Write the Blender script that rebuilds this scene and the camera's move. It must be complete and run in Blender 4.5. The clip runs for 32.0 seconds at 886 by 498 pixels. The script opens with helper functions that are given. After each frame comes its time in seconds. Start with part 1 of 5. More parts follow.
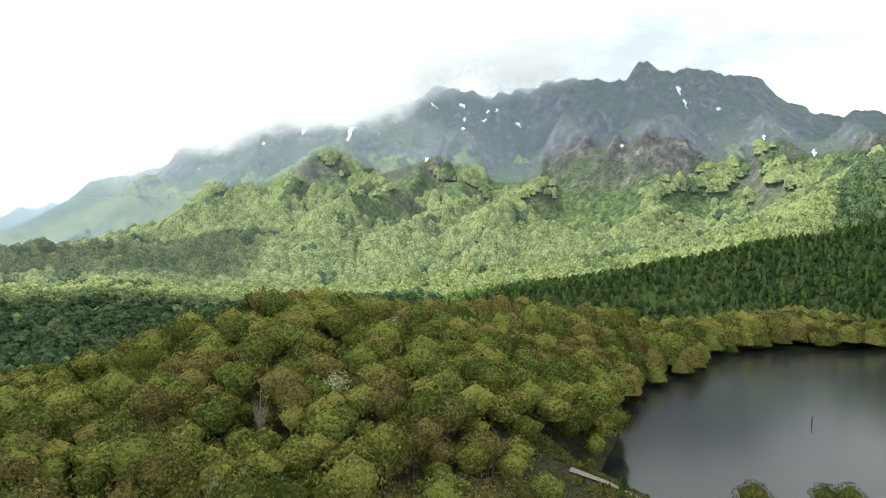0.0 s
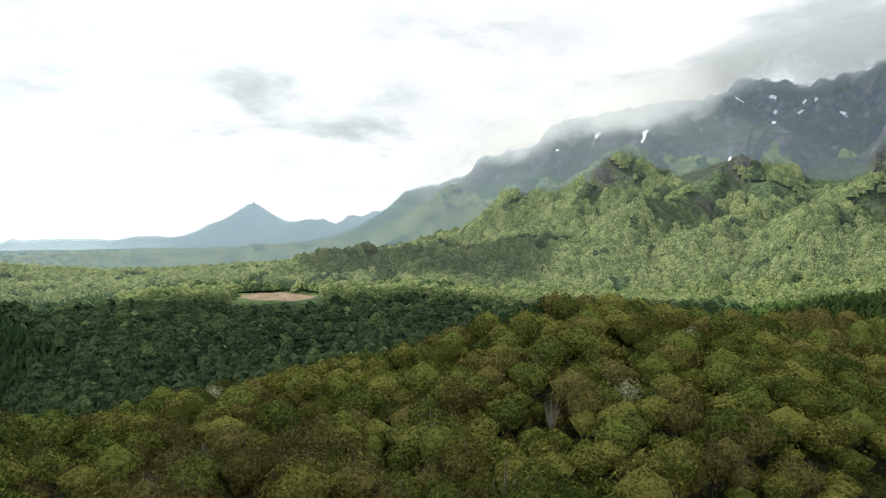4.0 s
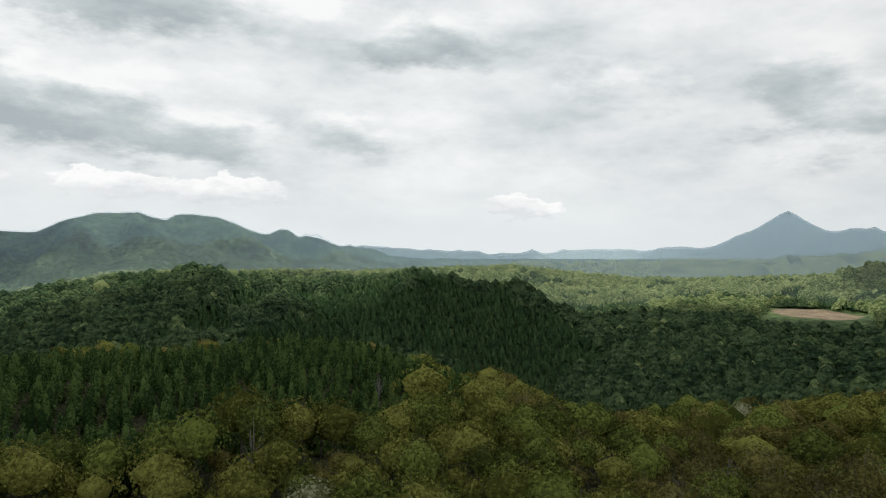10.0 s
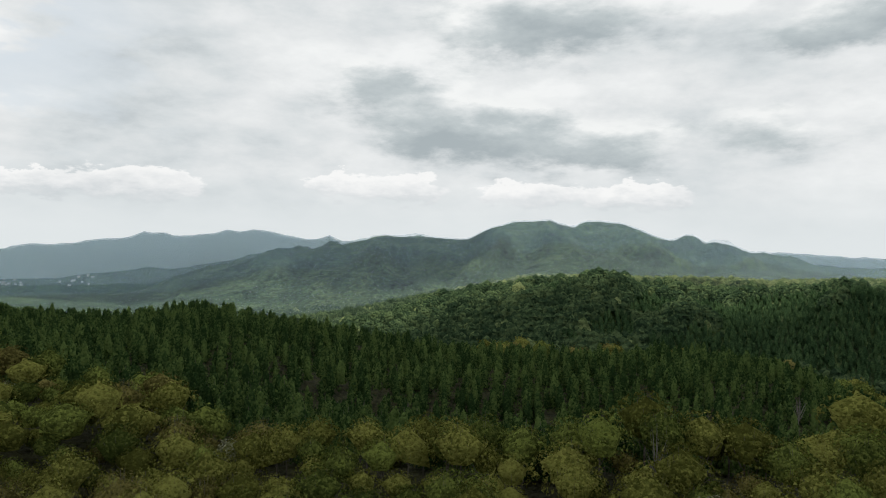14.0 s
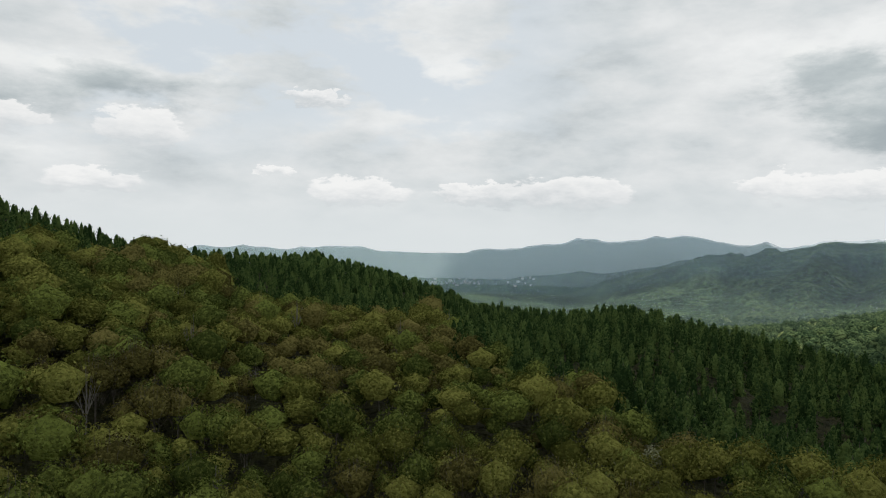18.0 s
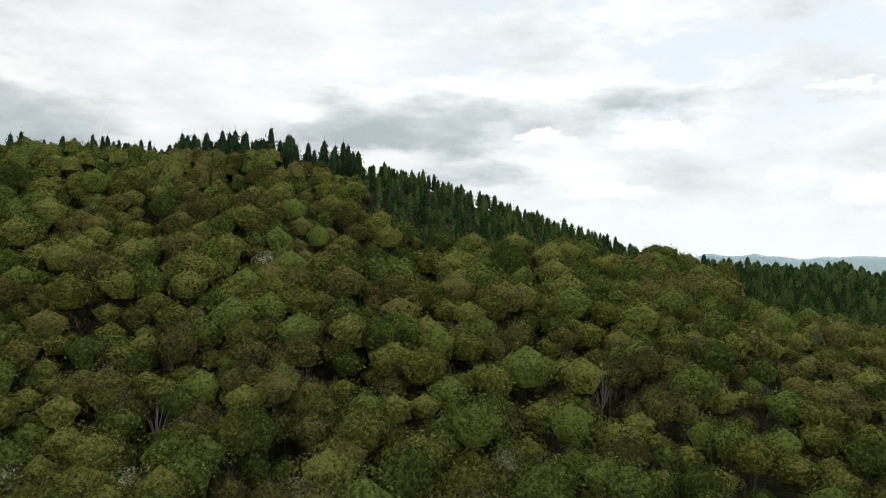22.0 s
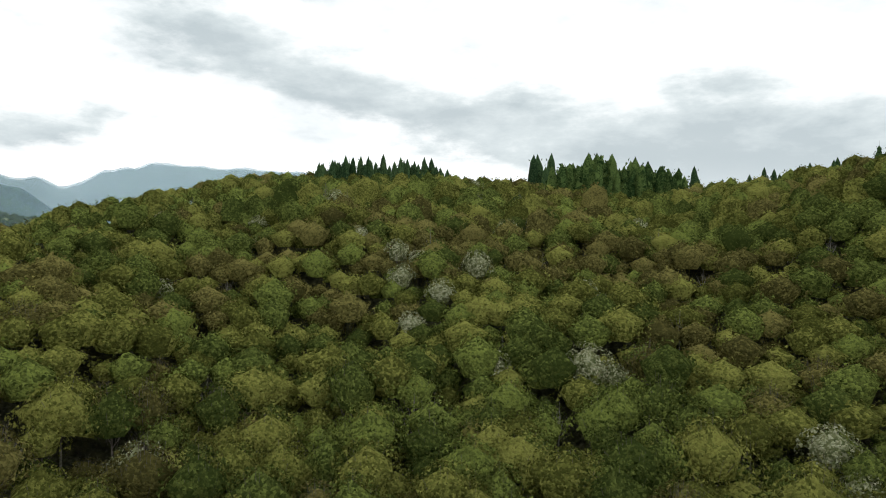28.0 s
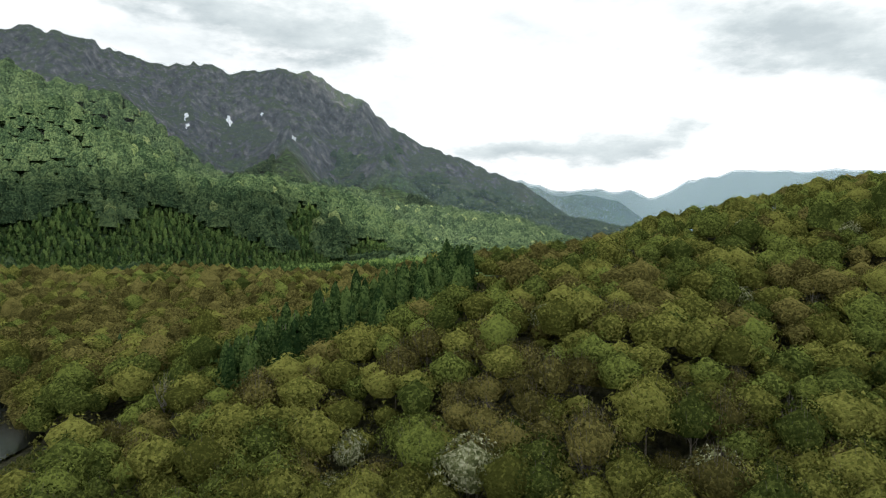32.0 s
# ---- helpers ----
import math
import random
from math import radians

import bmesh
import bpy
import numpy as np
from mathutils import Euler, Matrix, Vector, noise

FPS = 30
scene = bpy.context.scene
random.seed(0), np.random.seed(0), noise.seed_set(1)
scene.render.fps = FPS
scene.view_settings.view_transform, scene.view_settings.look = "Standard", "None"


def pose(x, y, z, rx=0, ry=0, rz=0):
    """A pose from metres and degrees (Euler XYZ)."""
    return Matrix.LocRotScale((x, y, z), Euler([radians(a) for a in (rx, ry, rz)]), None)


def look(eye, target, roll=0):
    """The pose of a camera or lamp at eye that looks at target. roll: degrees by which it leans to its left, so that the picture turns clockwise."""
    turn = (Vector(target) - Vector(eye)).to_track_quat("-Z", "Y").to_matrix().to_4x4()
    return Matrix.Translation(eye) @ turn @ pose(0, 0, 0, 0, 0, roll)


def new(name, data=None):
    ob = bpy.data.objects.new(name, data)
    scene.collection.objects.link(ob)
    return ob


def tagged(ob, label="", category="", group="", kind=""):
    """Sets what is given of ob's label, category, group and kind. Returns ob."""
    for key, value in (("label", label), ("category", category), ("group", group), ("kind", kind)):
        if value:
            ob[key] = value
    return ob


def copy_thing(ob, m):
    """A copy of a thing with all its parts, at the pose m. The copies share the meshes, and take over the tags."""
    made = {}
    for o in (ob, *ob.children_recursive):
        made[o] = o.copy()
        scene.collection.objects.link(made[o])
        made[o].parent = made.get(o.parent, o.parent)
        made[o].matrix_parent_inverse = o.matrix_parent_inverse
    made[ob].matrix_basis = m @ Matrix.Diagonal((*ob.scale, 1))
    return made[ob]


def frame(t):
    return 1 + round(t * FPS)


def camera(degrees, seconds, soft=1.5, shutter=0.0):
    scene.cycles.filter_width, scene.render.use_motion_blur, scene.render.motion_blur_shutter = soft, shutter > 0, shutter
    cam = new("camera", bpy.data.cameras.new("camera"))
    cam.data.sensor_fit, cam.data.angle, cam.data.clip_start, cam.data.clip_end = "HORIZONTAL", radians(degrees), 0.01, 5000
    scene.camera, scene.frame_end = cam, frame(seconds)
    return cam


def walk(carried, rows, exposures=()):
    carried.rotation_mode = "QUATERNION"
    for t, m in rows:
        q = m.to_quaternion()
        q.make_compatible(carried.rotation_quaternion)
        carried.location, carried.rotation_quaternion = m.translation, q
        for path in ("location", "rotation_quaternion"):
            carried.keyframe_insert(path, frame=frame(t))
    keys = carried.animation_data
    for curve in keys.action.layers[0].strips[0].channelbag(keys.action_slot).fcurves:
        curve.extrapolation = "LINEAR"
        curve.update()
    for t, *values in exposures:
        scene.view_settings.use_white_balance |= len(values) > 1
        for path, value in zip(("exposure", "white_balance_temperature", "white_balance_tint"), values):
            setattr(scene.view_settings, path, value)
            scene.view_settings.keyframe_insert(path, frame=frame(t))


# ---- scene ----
cam = camera(65.0, 32.0, soft=1.0)
EYE = 70.0
# seconds, yaw, pitch, roll: the camera turns on one spot above the wood
ROWS = [
    (0.0, 0.00, -0.91, -0.91),
    (0.5, 3.00, -0.89, -0.90),
    (1.0, 5.92, -0.89, -0.92),
    (1.5, 8.72, -0.91, -0.95),
    (2.0, 11.34, -0.91, -0.97),
    (2.5, 14.31, -0.90, -0.98),
    (3.0, 17.50, -0.90, -0.99),
    (3.5, 20.66, -0.91, -1.01),
    (5.5, 32.59, -0.90, -0.99),
    (6.0, 35.47, -0.89, -0.99),
    (6.5, 38.29, -0.87, -1.00),
    (7.0, 41.88, -0.85, -1.00),
    (7.5, 46.23, -0.84, -1.00),
    (8.0, 50.46, -0.83, -1.02),
    (8.5, 54.40, -0.82, -1.03),
    (9.0, 58.09, -0.82, -1.03),
    (9.5, 61.67, -0.82, -1.04),
    (10.0, 65.33, -0.80, -1.04),
    (10.5, 69.03, -0.80, -1.03),
    (11.0, 72.60, -0.80, -1.02),
    (11.5, 76.59, -0.82, -0.98),
    (12.0, 80.77, -0.83, -0.95),
    (12.5, 84.93, -0.85, -0.93),
    (13.0, 89.31, -0.85, -0.91),
    (13.5, 93.60, -0.84, -0.90),
    (14.0, 97.74, -0.84, -0.90),
    (14.5, 101.93, -0.84, -0.89),
    (16.5, 118.59, -0.88, -0.82),
    (17.0, 122.76, -0.88, -0.87),
    (17.5, 127.11, -0.89, -0.90),
    (18.0, 131.96, -0.88, -0.92),
    (18.5, 136.97, -0.88, -0.94),
    (19.0, 141.95, -0.87, -0.95),
    (19.5, 146.94, -0.85, -0.94),
    (20.0, 151.90, -0.85, -0.92),
    (20.5, 156.87, -0.85, -0.89),
    (21.0, 161.89, -0.84, -0.87),
    (21.5, 167.03, -0.83, -0.86),
    (22.0, 172.17, -0.81, -0.86),
    (22.5, 177.35, -0.81, -0.87),
    (23.0, 182.48, -0.81, -0.88),
    (23.5, 187.64, -0.78, -0.93),
    (24.0, 192.96, -0.79, -0.95),
    (24.5, 198.32, -0.80, -0.96),
    (25.0, 203.52, -0.82, -0.96),
    (25.5, 208.86, -0.85, -0.98),
    (27.5, 230.64, -0.94, -1.02),
    (28.0, 236.03, -0.97, -1.01),
    (28.5, 241.56, -0.98, -1.01),
    (29.0, 247.18, -1.02, -1.00),
    (29.5, 252.88, -1.05, -1.00),
    (30.0, 258.63, -1.08, -1.02),
    (30.5, 264.33, -1.11, -1.04),
    (31.0, 270.04, -1.13, -1.06),
    (31.5, 275.72, -1.16, -1.03),
    (32.0, 281.33, -1.19, -1.00),
]
EXPOSURES = [(0.0, 0.62), (3.5, 0.08), (6.0, -0.28), (9.0, -0.52), (12.0, -0.58), (18.0, -0.68), (21.0, -0.46), (23.0, -0.12), (25.0, 0.02), (28.0, 0.08), (32.0, 0.12)]
walk(cam, [(t, pose(0, 0, EYE, 90 + pitch, roll, yaw)) for t, yaw, pitch, roll in ROWS], EXPOSURES)

# ---- light ----
SUN_AZ, SUN_EL = 78.0, 52.0
sun_way = Vector((-math.sin(radians(SUN_AZ)) * math.cos(radians(SUN_EL)), math.cos(radians(SUN_AZ)) * math.cos(radians(SUN_EL)), math.sin(radians(SUN_EL))))
sun = new("sun", bpy.data.lights.new("sun", "SUN"))
sun.data.energy, sun.data.angle, sun.data.color = 5.0, radians(0.8), (1.0, 0.95, 0.85)
sun.matrix_world = look(sun_way * 1500, (0, 0, 0))


class Tree:
    """Short writing for node trees."""

    def __init__(self, tree):
        self.tree = tree
        tree.nodes.clear()

    def put(self, kind, values=(), **settings):
        node = self.tree.nodes.new(kind)
        for key, value in settings.items():
            setattr(node, key, value)
        for key, value in dict(values).items():
            if hasattr(value, "is_output"):
                self.tree.links.new(value, node.inputs[key])
            else:
                wide = isinstance(value, tuple) and len(value) == 3 and node.inputs[key].type == "RGBA"
                node.inputs[key].default_value = (*value, 1) if wide else value
        return node

    def math(self, op, a, b=0.0, c=0.0):
        return self.put("ShaderNodeMath", {0: a, 1: b, 2: c}, operation=op).outputs[0]

    def noise(self, vector, scale, detail=3.0, rough=0.55, color=False, dims="3D"):
        n = self.put("ShaderNodeTexNoise", {"Vector": vector, "Scale": scale, "Detail": detail, "Roughness": rough}, noise_dimensions=dims)
        return n.outputs["Color" if color else "Fac"]

    def ramp(self, value, stops, mode="LINEAR"):
        n = self.put("ShaderNodeValToRGB", {0: value})
        n.color_ramp.interpolation = mode
        while len(n.color_ramp.elements) < len(stops):
            n.color_ramp.elements.new(0.5)
        for el, (p, c) in zip(n.color_ramp.elements, stops):
            el.position = p
            el.color = (c, c, c, 1) if isinstance(c, (int, float)) else (*c, 1)
        return n.outputs[0]

    def step(self, value, a, b, lo=0.0, hi=1.0):
        return self.put("ShaderNodeMapRange", {0: value, 1: a, 2: b, 3: lo, 4: hi}, interpolation_type="SMOOTHSTEP").outputs[0]

    def mix(self, fac, a, b, blend="MIX"):
        n = self.put("ShaderNodeMix", {0: fac}, data_type="RGBA", blend_type=blend)
        for i, v in ((6, a), (7, b)):
            if hasattr(v, "is_output"):
                self.tree.links.new(v, n.inputs[i])
            else:
                n.inputs[i].default_value = (*v, 1)
        return n.outputs[2]


# cloud masses: azimuth, height above the horizon, half width, half height (degrees), brighter (+) or greyer (-)
CLOUDS = [(-5, 15, 9, 4, -0.30), (-20, 16, 12, 4, -0.28), (-31, 11, 5, 2.5, 0.10), (8, 12.5, 5, 2.5, -0.22), (22, 16.5, 6, 2.0, -0.16), (31, 9, 5, 3, -0.18), (39, 12, 5, 4, -0.18), (17, 9.5, 4, 2.0, -0.12), (52, 12.5, 5, 2, -0.10), (64, 17, 8, 3, -0.09), (72, 8.3, 5, 2.2, -0.13), (86, 7.6, 6, 2.2, -0.26), (96, 9.2, 7, 2.3, -0.28), (103, 12, 5, 2, -0.20),
          (110, 14, 4, 3, 0.12), (100, 13.5, 5, 1.8, 0.16), (90, 11.5, 5, 1.4, 0.14), (82, 12.5, 5, 2, 0.10), (91, 17.5, 9, 2.8, -0.28), (78.5, 18.5, 3, 2, 0.30), (68, 15.5, 6, 1.6, -0.18), (133, 17, 7, 4, 0.10), (157, 11.5, 7, 2.0, -0.18), (174, 10.5, 9, 2.2, -0.24), (168, 5.5, 6, 1.2, -0.16),
          (185, 15, 14, 5, 0.06), (179, 8.6, 10, 1.7, -0.22), (216, 8.5, 15, 4.6, -0.44), (212, 12, 6, 3, -0.14), (233, 7, 6, 2, 0.12), (226, 17, 8, 3, 0.06), (254, 16, 8, 2.8, -0.26), (244, 13, 7, 2.6, -0.26), (234, 10.8, 7, 2.0, -0.22),
          (266, 8.5, 6, 1.8, -0.20), (276, 7, 8, 1.5, -0.22), (257, 8, 7, 3, 0.10), (276, 12, 9, 3, 0.10), (292, 17, 8, 3.5, -0.26), (303, 18, 6, 2.5, -0.2)]
# small heaped clouds over the far hills: azimuth, height, half width, half height
HEAPS = [(138.8, 3.6, 4.4, 1.3), (129.4, 3.6, 2.9, 1.0), (121.4, 3.8, 4.8, 1.5), (106.6, 4.2, 2.8, 1.2), (100.6, 4.0, 2.8, 1.4), (91.4, 3.7, 4.0, 1.2), (81.8, 3.5, 4.6, 1.2), (59.6, 2.8, 2.2, 1.2), (56.8, 2.4, 1.2, 0.7), (145.7, 5.2, 1.5, 0.5), (155.4, 7.8, 3.0, 1.8), (158.6, 3.8, 3.8, 1.0), (163.8, 8.0, 2.4, 1.2), (142.0, 11.0, 2.6, 0.7)]


def make_world():
    w = bpy.data.worlds.new("sky")
    scene.world = w
    w.use_nodes = True
    k = Tree(w.node_tree)
    d = k.put("ShaderNodeTexCoord").outputs["Generated"]
    xyz = k.put("ShaderNodeSeparateXYZ", {0: d})
    X, Y, Z = xyz.outputs
    sky = k.put("ShaderNodeTexSky", sky_type="NISHITA", sun_disc=False, sun_elevation=radians(SUN_EL), sun_rotation=radians(-SUN_AZ))
    clear = k.put("ShaderNodeVectorMath", {0: sky.outputs[0], "Scale": 0.12}, operation="SCALE").outputs[0]
    # the cloud deck, drawn out towards the horizon
    plane = k.put("ShaderNodeCombineXYZ", {0: X, 1: Y, 2: k.math("MULTIPLY", Z, 2.6)}).outputs[0]
    big, fine = k.noise(plane, 3.1, 5.0, 0.55), k.noise(plane, 7.0, 8.0, 0.60)
    az0, el0 = k.math("ARCTAN2", k.math("MULTIPLY", X, -1.0), Y), k.math("ARCSINE", Z)
    warp = k.put("ShaderNodeSeparateXYZ", {0: k.noise(plane, 5.0, 6.0, 0.6, color=True)})
    az = k.math("ADD", az0, k.math("MULTIPLY", k.math("SUBTRACT", warp.outputs[0], 0.5), 0.22))
    el = k.math("ADD", el0, k.math("MULTIPLY", k.math("SUBTRACT", warp.outputs[1], 0.5), 0.10))

    def masses(table, az, el):
        """How much of the listed clouds covers a direction, and how high in them it lies."""
        cover, lift = 0.0, 0.0
        for a, e, wa, we, amount in table:
            across = k.math("MULTIPLY", k.math("SUBTRACT", k.math("COSINE", k.math("SUBTRACT", az, radians(a))), 1.0), 2.0 / radians(wa) ** 2)
            up = k.math("DIVIDE", k.math("SUBTRACT", el, radians(e)), radians(we))
            lobe = k.math("MULTIPLY", k.math("EXPONENT", k.math("SUBTRACT", across, k.math("MULTIPLY", up, up))), amount)
            cover, lift = k.math("ADD", lobe, cover), k.math("MULTIPLY_ADD", lobe, up, lift)
        return cover, k.math("DIVIDE", lift, k.math("ADD", cover, 0.02))

    white, _ = masses([c for c in CLOUDS if c[4] > 0], az, el)
    tone = k.math("ADD", k.math("MULTIPLY", big, 0.45), k.math("MULTIPLY_ADD", fine, 0.45, 0.06))
    deck = k.ramp(k.math("ADD", tone, white), [(0.34, (0.60, 0.66, 0.69)), (0.45, (0.82, 0.87, 0.89)), (0.53, (0.95, 0.98, 0.99)), (0.64, (1.10, 1.12, 1.12))])
    # thin places towards the south-west let pale blue through
    gap = k.math("MULTIPLY", k.step(k.math("COSINE", k.math("SUBTRACT", az, radians(148.0))), 0.84, 0.97), k.step(el, 0.06, 0.22))
    gap = k.math("MULTIPLY", gap, k.step(k.noise(plane, 5.0, 5.0, 0.6), 0.46, 0.58, 1.0, 0.0))
    pale = k.mix(0.88, clear, (0.90, 0.97, 1.02))
    col = k.mix(gap, deck, pale)
    # grey masses with torn edges, white on top
    grey, lift = masses([(a, e, wa, we, -4.0 * c) for a, e, wa, we, c in CLOUDS if c < 0], az, el)
    billow = k.math("SUBTRACT", k.noise(plane, 11.0, 8.0, 0.60), 0.5)
    torn = k.step(k.math("MULTIPLY_ADD", billow, 1.5, grey), 0.12, 0.72)
    shade = k.math("ADD", k.math("MULTIPLY_ADD", lift, 0.52, 0.34), k.math("MULTIPLY", k.math("SUBTRACT", fine, 0.5), 1.5))
    shade = k.math("SUBTRACT", shade, k.math("MULTIPLY", k.math("SUBTRACT", grey, 0.8), 0.35))
    grey_col = k.ramp(shade, [(0.0, (0.46, 0.53, 0.56)), (0.30, (0.62, 0.69, 0.71)), (0.52, (0.84, 0.89, 0.90)), (0.75, (1.12, 1.14, 1.13))])
    col = k.mix(k.math("MULTIPLY", torn, 0.9), col, grey_col)
    # small heaped clouds in a row over the far hills
    knobs = k.put("ShaderNodeSeparateXYZ", {0: k.noise(plane, 30.0, 6.0, 0.62, color=True)})
    az_h = k.math("ADD", az0, k.math("MULTIPLY", k.math("SUBTRACT", knobs.outputs[0], 0.5), 0.085))
    el_h = k.math("ADD", el0, k.math("MULTIPLY", k.math("SUBTRACT", knobs.outputs[1], 0.5), 0.05))
    heap, heap_lift = masses([(*h, 1.0) for h in HEAPS], az_h, el_h)
    heap_mask = k.math("MULTIPLY", k.step(heap, 0.34, 0.50), k.step(heap_lift, -1.1, -0.3))
    heap_col = k.ramp(k.math("MULTIPLY_ADD", heap_lift, 0.4, k.math("MULTIPLY_ADD", fine, 0.8, 0.08)), [(0.1, (0.74, 0.79, 0.82)), (0.42, (1.0, 1.02, 1.03)), (0.7, (1.18, 1.18, 1.17))])
    # pale haze low down
    low = k.step(el0, -0.02, 0.12)
    col = k.mix(low, (0.92, 0.975, 0.99), col)
    col = k.mix(k.math("MULTIPLY", heap_mask, 0.85), col, heap_col)
    # brighter on the sun's side
    glare = k.step(k.math("COSINE", k.math("SUBTRACT", az0, radians(108.0))), -0.1, 0.75, 1.0, 1.15)
    col = k.put("ShaderNodeVectorMath", {0: col, "Scale": glare}, operation="SCALE").outputs[0]
    # greyed towards the unseen zenith, to dim the light from above
    col = k.mix(k.step(el0, 0.36, 0.95, 0.0, 0.16), col, (0.20, 0.22, 0.24))
    out = k.put("ShaderNodeOutputWorld")
    bg = k.put("ShaderNodeBackground", {0: col, 1: 1.08})
    k.tree.links.new(bg.outputs[0], out.inputs[0])


make_world()

# ---- the lie of the land: crest lines round the eye, as azimuth (to the left of north), distance, angle ----
ONSET = [(0, 5), (30, 10), (60, 21), (90, 19), (120, 14), (150, 14), (180, 15), (210, 15), (240, 16), (270, 14), (290, 8), (310, 4), (330, 2), (350, 3)]
NEAR = [(0, 330, -5.2), (4, 330, -4.9), (12.5, 320, -4.3), (15, 310, -4.9), (18, 300, -6.6), (25, 280, -8.4), (32, 255, -9.7), (42, 190, -12.4), (46, 170, -13.6), (52, 168, -12.8), (62, 165, -11.9), (68, 155, -12.5), (73, 140, -13.8), (82, 128, -14.1), (90, 122, -16.2), (105, 130, -15.0), (120, 190, -11.0), (140, 230, -7.5), (160, 190, -7.0), (180, 180, -6.5), (215, 200, -6.0), (250, 190, -5.5), (270, 170, -7.5), (283, 190, -6.5), (291, 190, -8.5), (299, 190, -10.5), (310, 180, -14.5), (320, 160, -22.0), (335, 180, -21.0), (345, 420, -6.4), (352, 400, -5.8), (356, 350, -5.6)]
SECOND = [(0, 520, -8.0), (12, 480, -9.5), (25, 420, -11.0), (40, 360, -13.0), (52, 300, -15.0), (58, 300, -13.5), (64, 310, -11.9), (70, 330, -9.2), (75, 335, -7.8), (80, 330, -7.7), (86, 325, -8.5), (93, 330, -8.4), (98, 340, -7.5), (106, 370, -6.5), (114, 420, -4.9), (117, 440, -4.2), (122, 470, -5.1), (129, 520, -4.7), (131, 560, -3.9), (135, 590, -2.5), (139, 610, -1.7), (143, 610, -1.2), (150, 540, -0.55), (155, 480, 0.15), (160, 430, 1.95), (164, 410, 3.15), (168, 395, 4.65), (173, 380, 6.25), (177, 370, 7.25), (185, 360, 7.5), (193, 355, 7.4), (200, 355, 7.6), (208, 380, 6.25), (215, 430, 4.95), (221, 440, 4.4), (227, 435, 4.92), (235, 430, 5.52), (244, 420, 5.62), (250, 400, 5.62), (254, 385, 4.8), (259, 360, 3.6), (264, 335, 2.6), (268, 310, 0.9), (277, 290, -0.4), (283, 268, -1.3), (291, 252, -5.0), (299, 235, -8.4), (310, 212, -13.2), (316, 230, -17.5), (326, 560, -6.6), (335, 620, -5.5), (350, 620, -6.5)]
THIRD = [(0, 900, -5.0), (12, 900, -5.5), (20, 850, -6.2), (25, 820, -6.2), (35, 800, -6.5), (43, 780, -6.6), (50, 760, -6.9), (54, 740, -7.6), (57, 820, -6.2), (60, 900, -4.8), (65, 920, -3.8), (68, 920, -3.3), (75, 900, -3.9), (81, 900, -3.7), (90, 900, -3.9), (94, 900, -4.5), (98, 900, -5.3), (102, 900, -6.4), (107, 900, -7.8), (112, 900, -8.4), (122, 900, -8.4), (130, 900, -7.0), (140, 900, -5.0), (160, 800, -3.0), (180, 800, 1.0), (215, 800, 0.5), (245, 800, 0.5), (262, 800, -1.5), (272, 800, -2.0), (280, 900, -1.6), (290, 800, -2.5), (299, 720, -3.2), (314, 700, -3.6), (322, 800, -0.5), (327.5, 900, 2.2), (332, 860, 0.9), (337, 830, 0.0), (341, 800, -1.0), (345.5, 760, -2.2), (350, 740, -3.2), (354.5, 740, -4.0)]
FOOT = [(0, 1500, -1.6), (8, 1500, -0.5), (15, 1600, -0.8), (22, 1700, -2.0), (30, 1700, -2.8), (40, 1700, -3.1), (50, 1700, -3.4), (60, 1700, -2.6), (75, 1700, -3.1), (90, 1700, -3.3), (94, 1700, -4.0), (98, 1700, -4.8), (102, 1700, -5.7), (107, 1700, -6.6), (112, 1700, -7.0), (122, 1700, -6.9), (130, 1600, -5.6), (140, 1500, -4.0), (180, 1500, -1.0), (250, 1500, -1.0), (270, 1600, -0.5), (280, 1500, 0.8), (286, 1350, 1.5), (292, 1250, 2.8), (297, 1250, 3.3), (300, 1280, 4.7), (303, 1300, 5.9), (306, 1320, 6.9), (309.5, 1350, 8.3), (314, 1400, 10.0), (320, 1400, 8.0), (327.5, 1350, 5.2), (330, 1300, 3.7), (332, 1250, 2.5), (334, 1250, 1.2), (340, 1400, 0.2), (350, 1500, -0.6)]
SHOULDER = [(0, 2000, 4.5), (8, 2000, 4.0), (15, 2100, 3.2), (22, 2200, 1.6), (30, 2300, -0.6), (39, 2400, -1.3), (48, 2400, -1.6), (57, 2400, -1.9), (66, 2400, -2.7), (74, 2400, -3.0), (90, 2300, -3.3), (94, 2350, -3.8), (98, 2400, -4.4), (102, 2400, -5.0), (107, 2400, -5.6), (112, 2400, -6.0), (122, 2450, -6.0), (130, 2500, -5.0), (140, 2500, -4.0), (180, 2300, -2.0), (250, 2400, -1.0), (268, 2300, 0.3), (276, 2200, 1.5), (285, 2050, 3.6), (295, 2000, 5.0), (305, 1980, 6.6), (314, 2000, 8.4), (325, 2000, 6.6), (335, 1950, 6.5), (345, 1950, 6.5), (352, 1980, 5.5)]
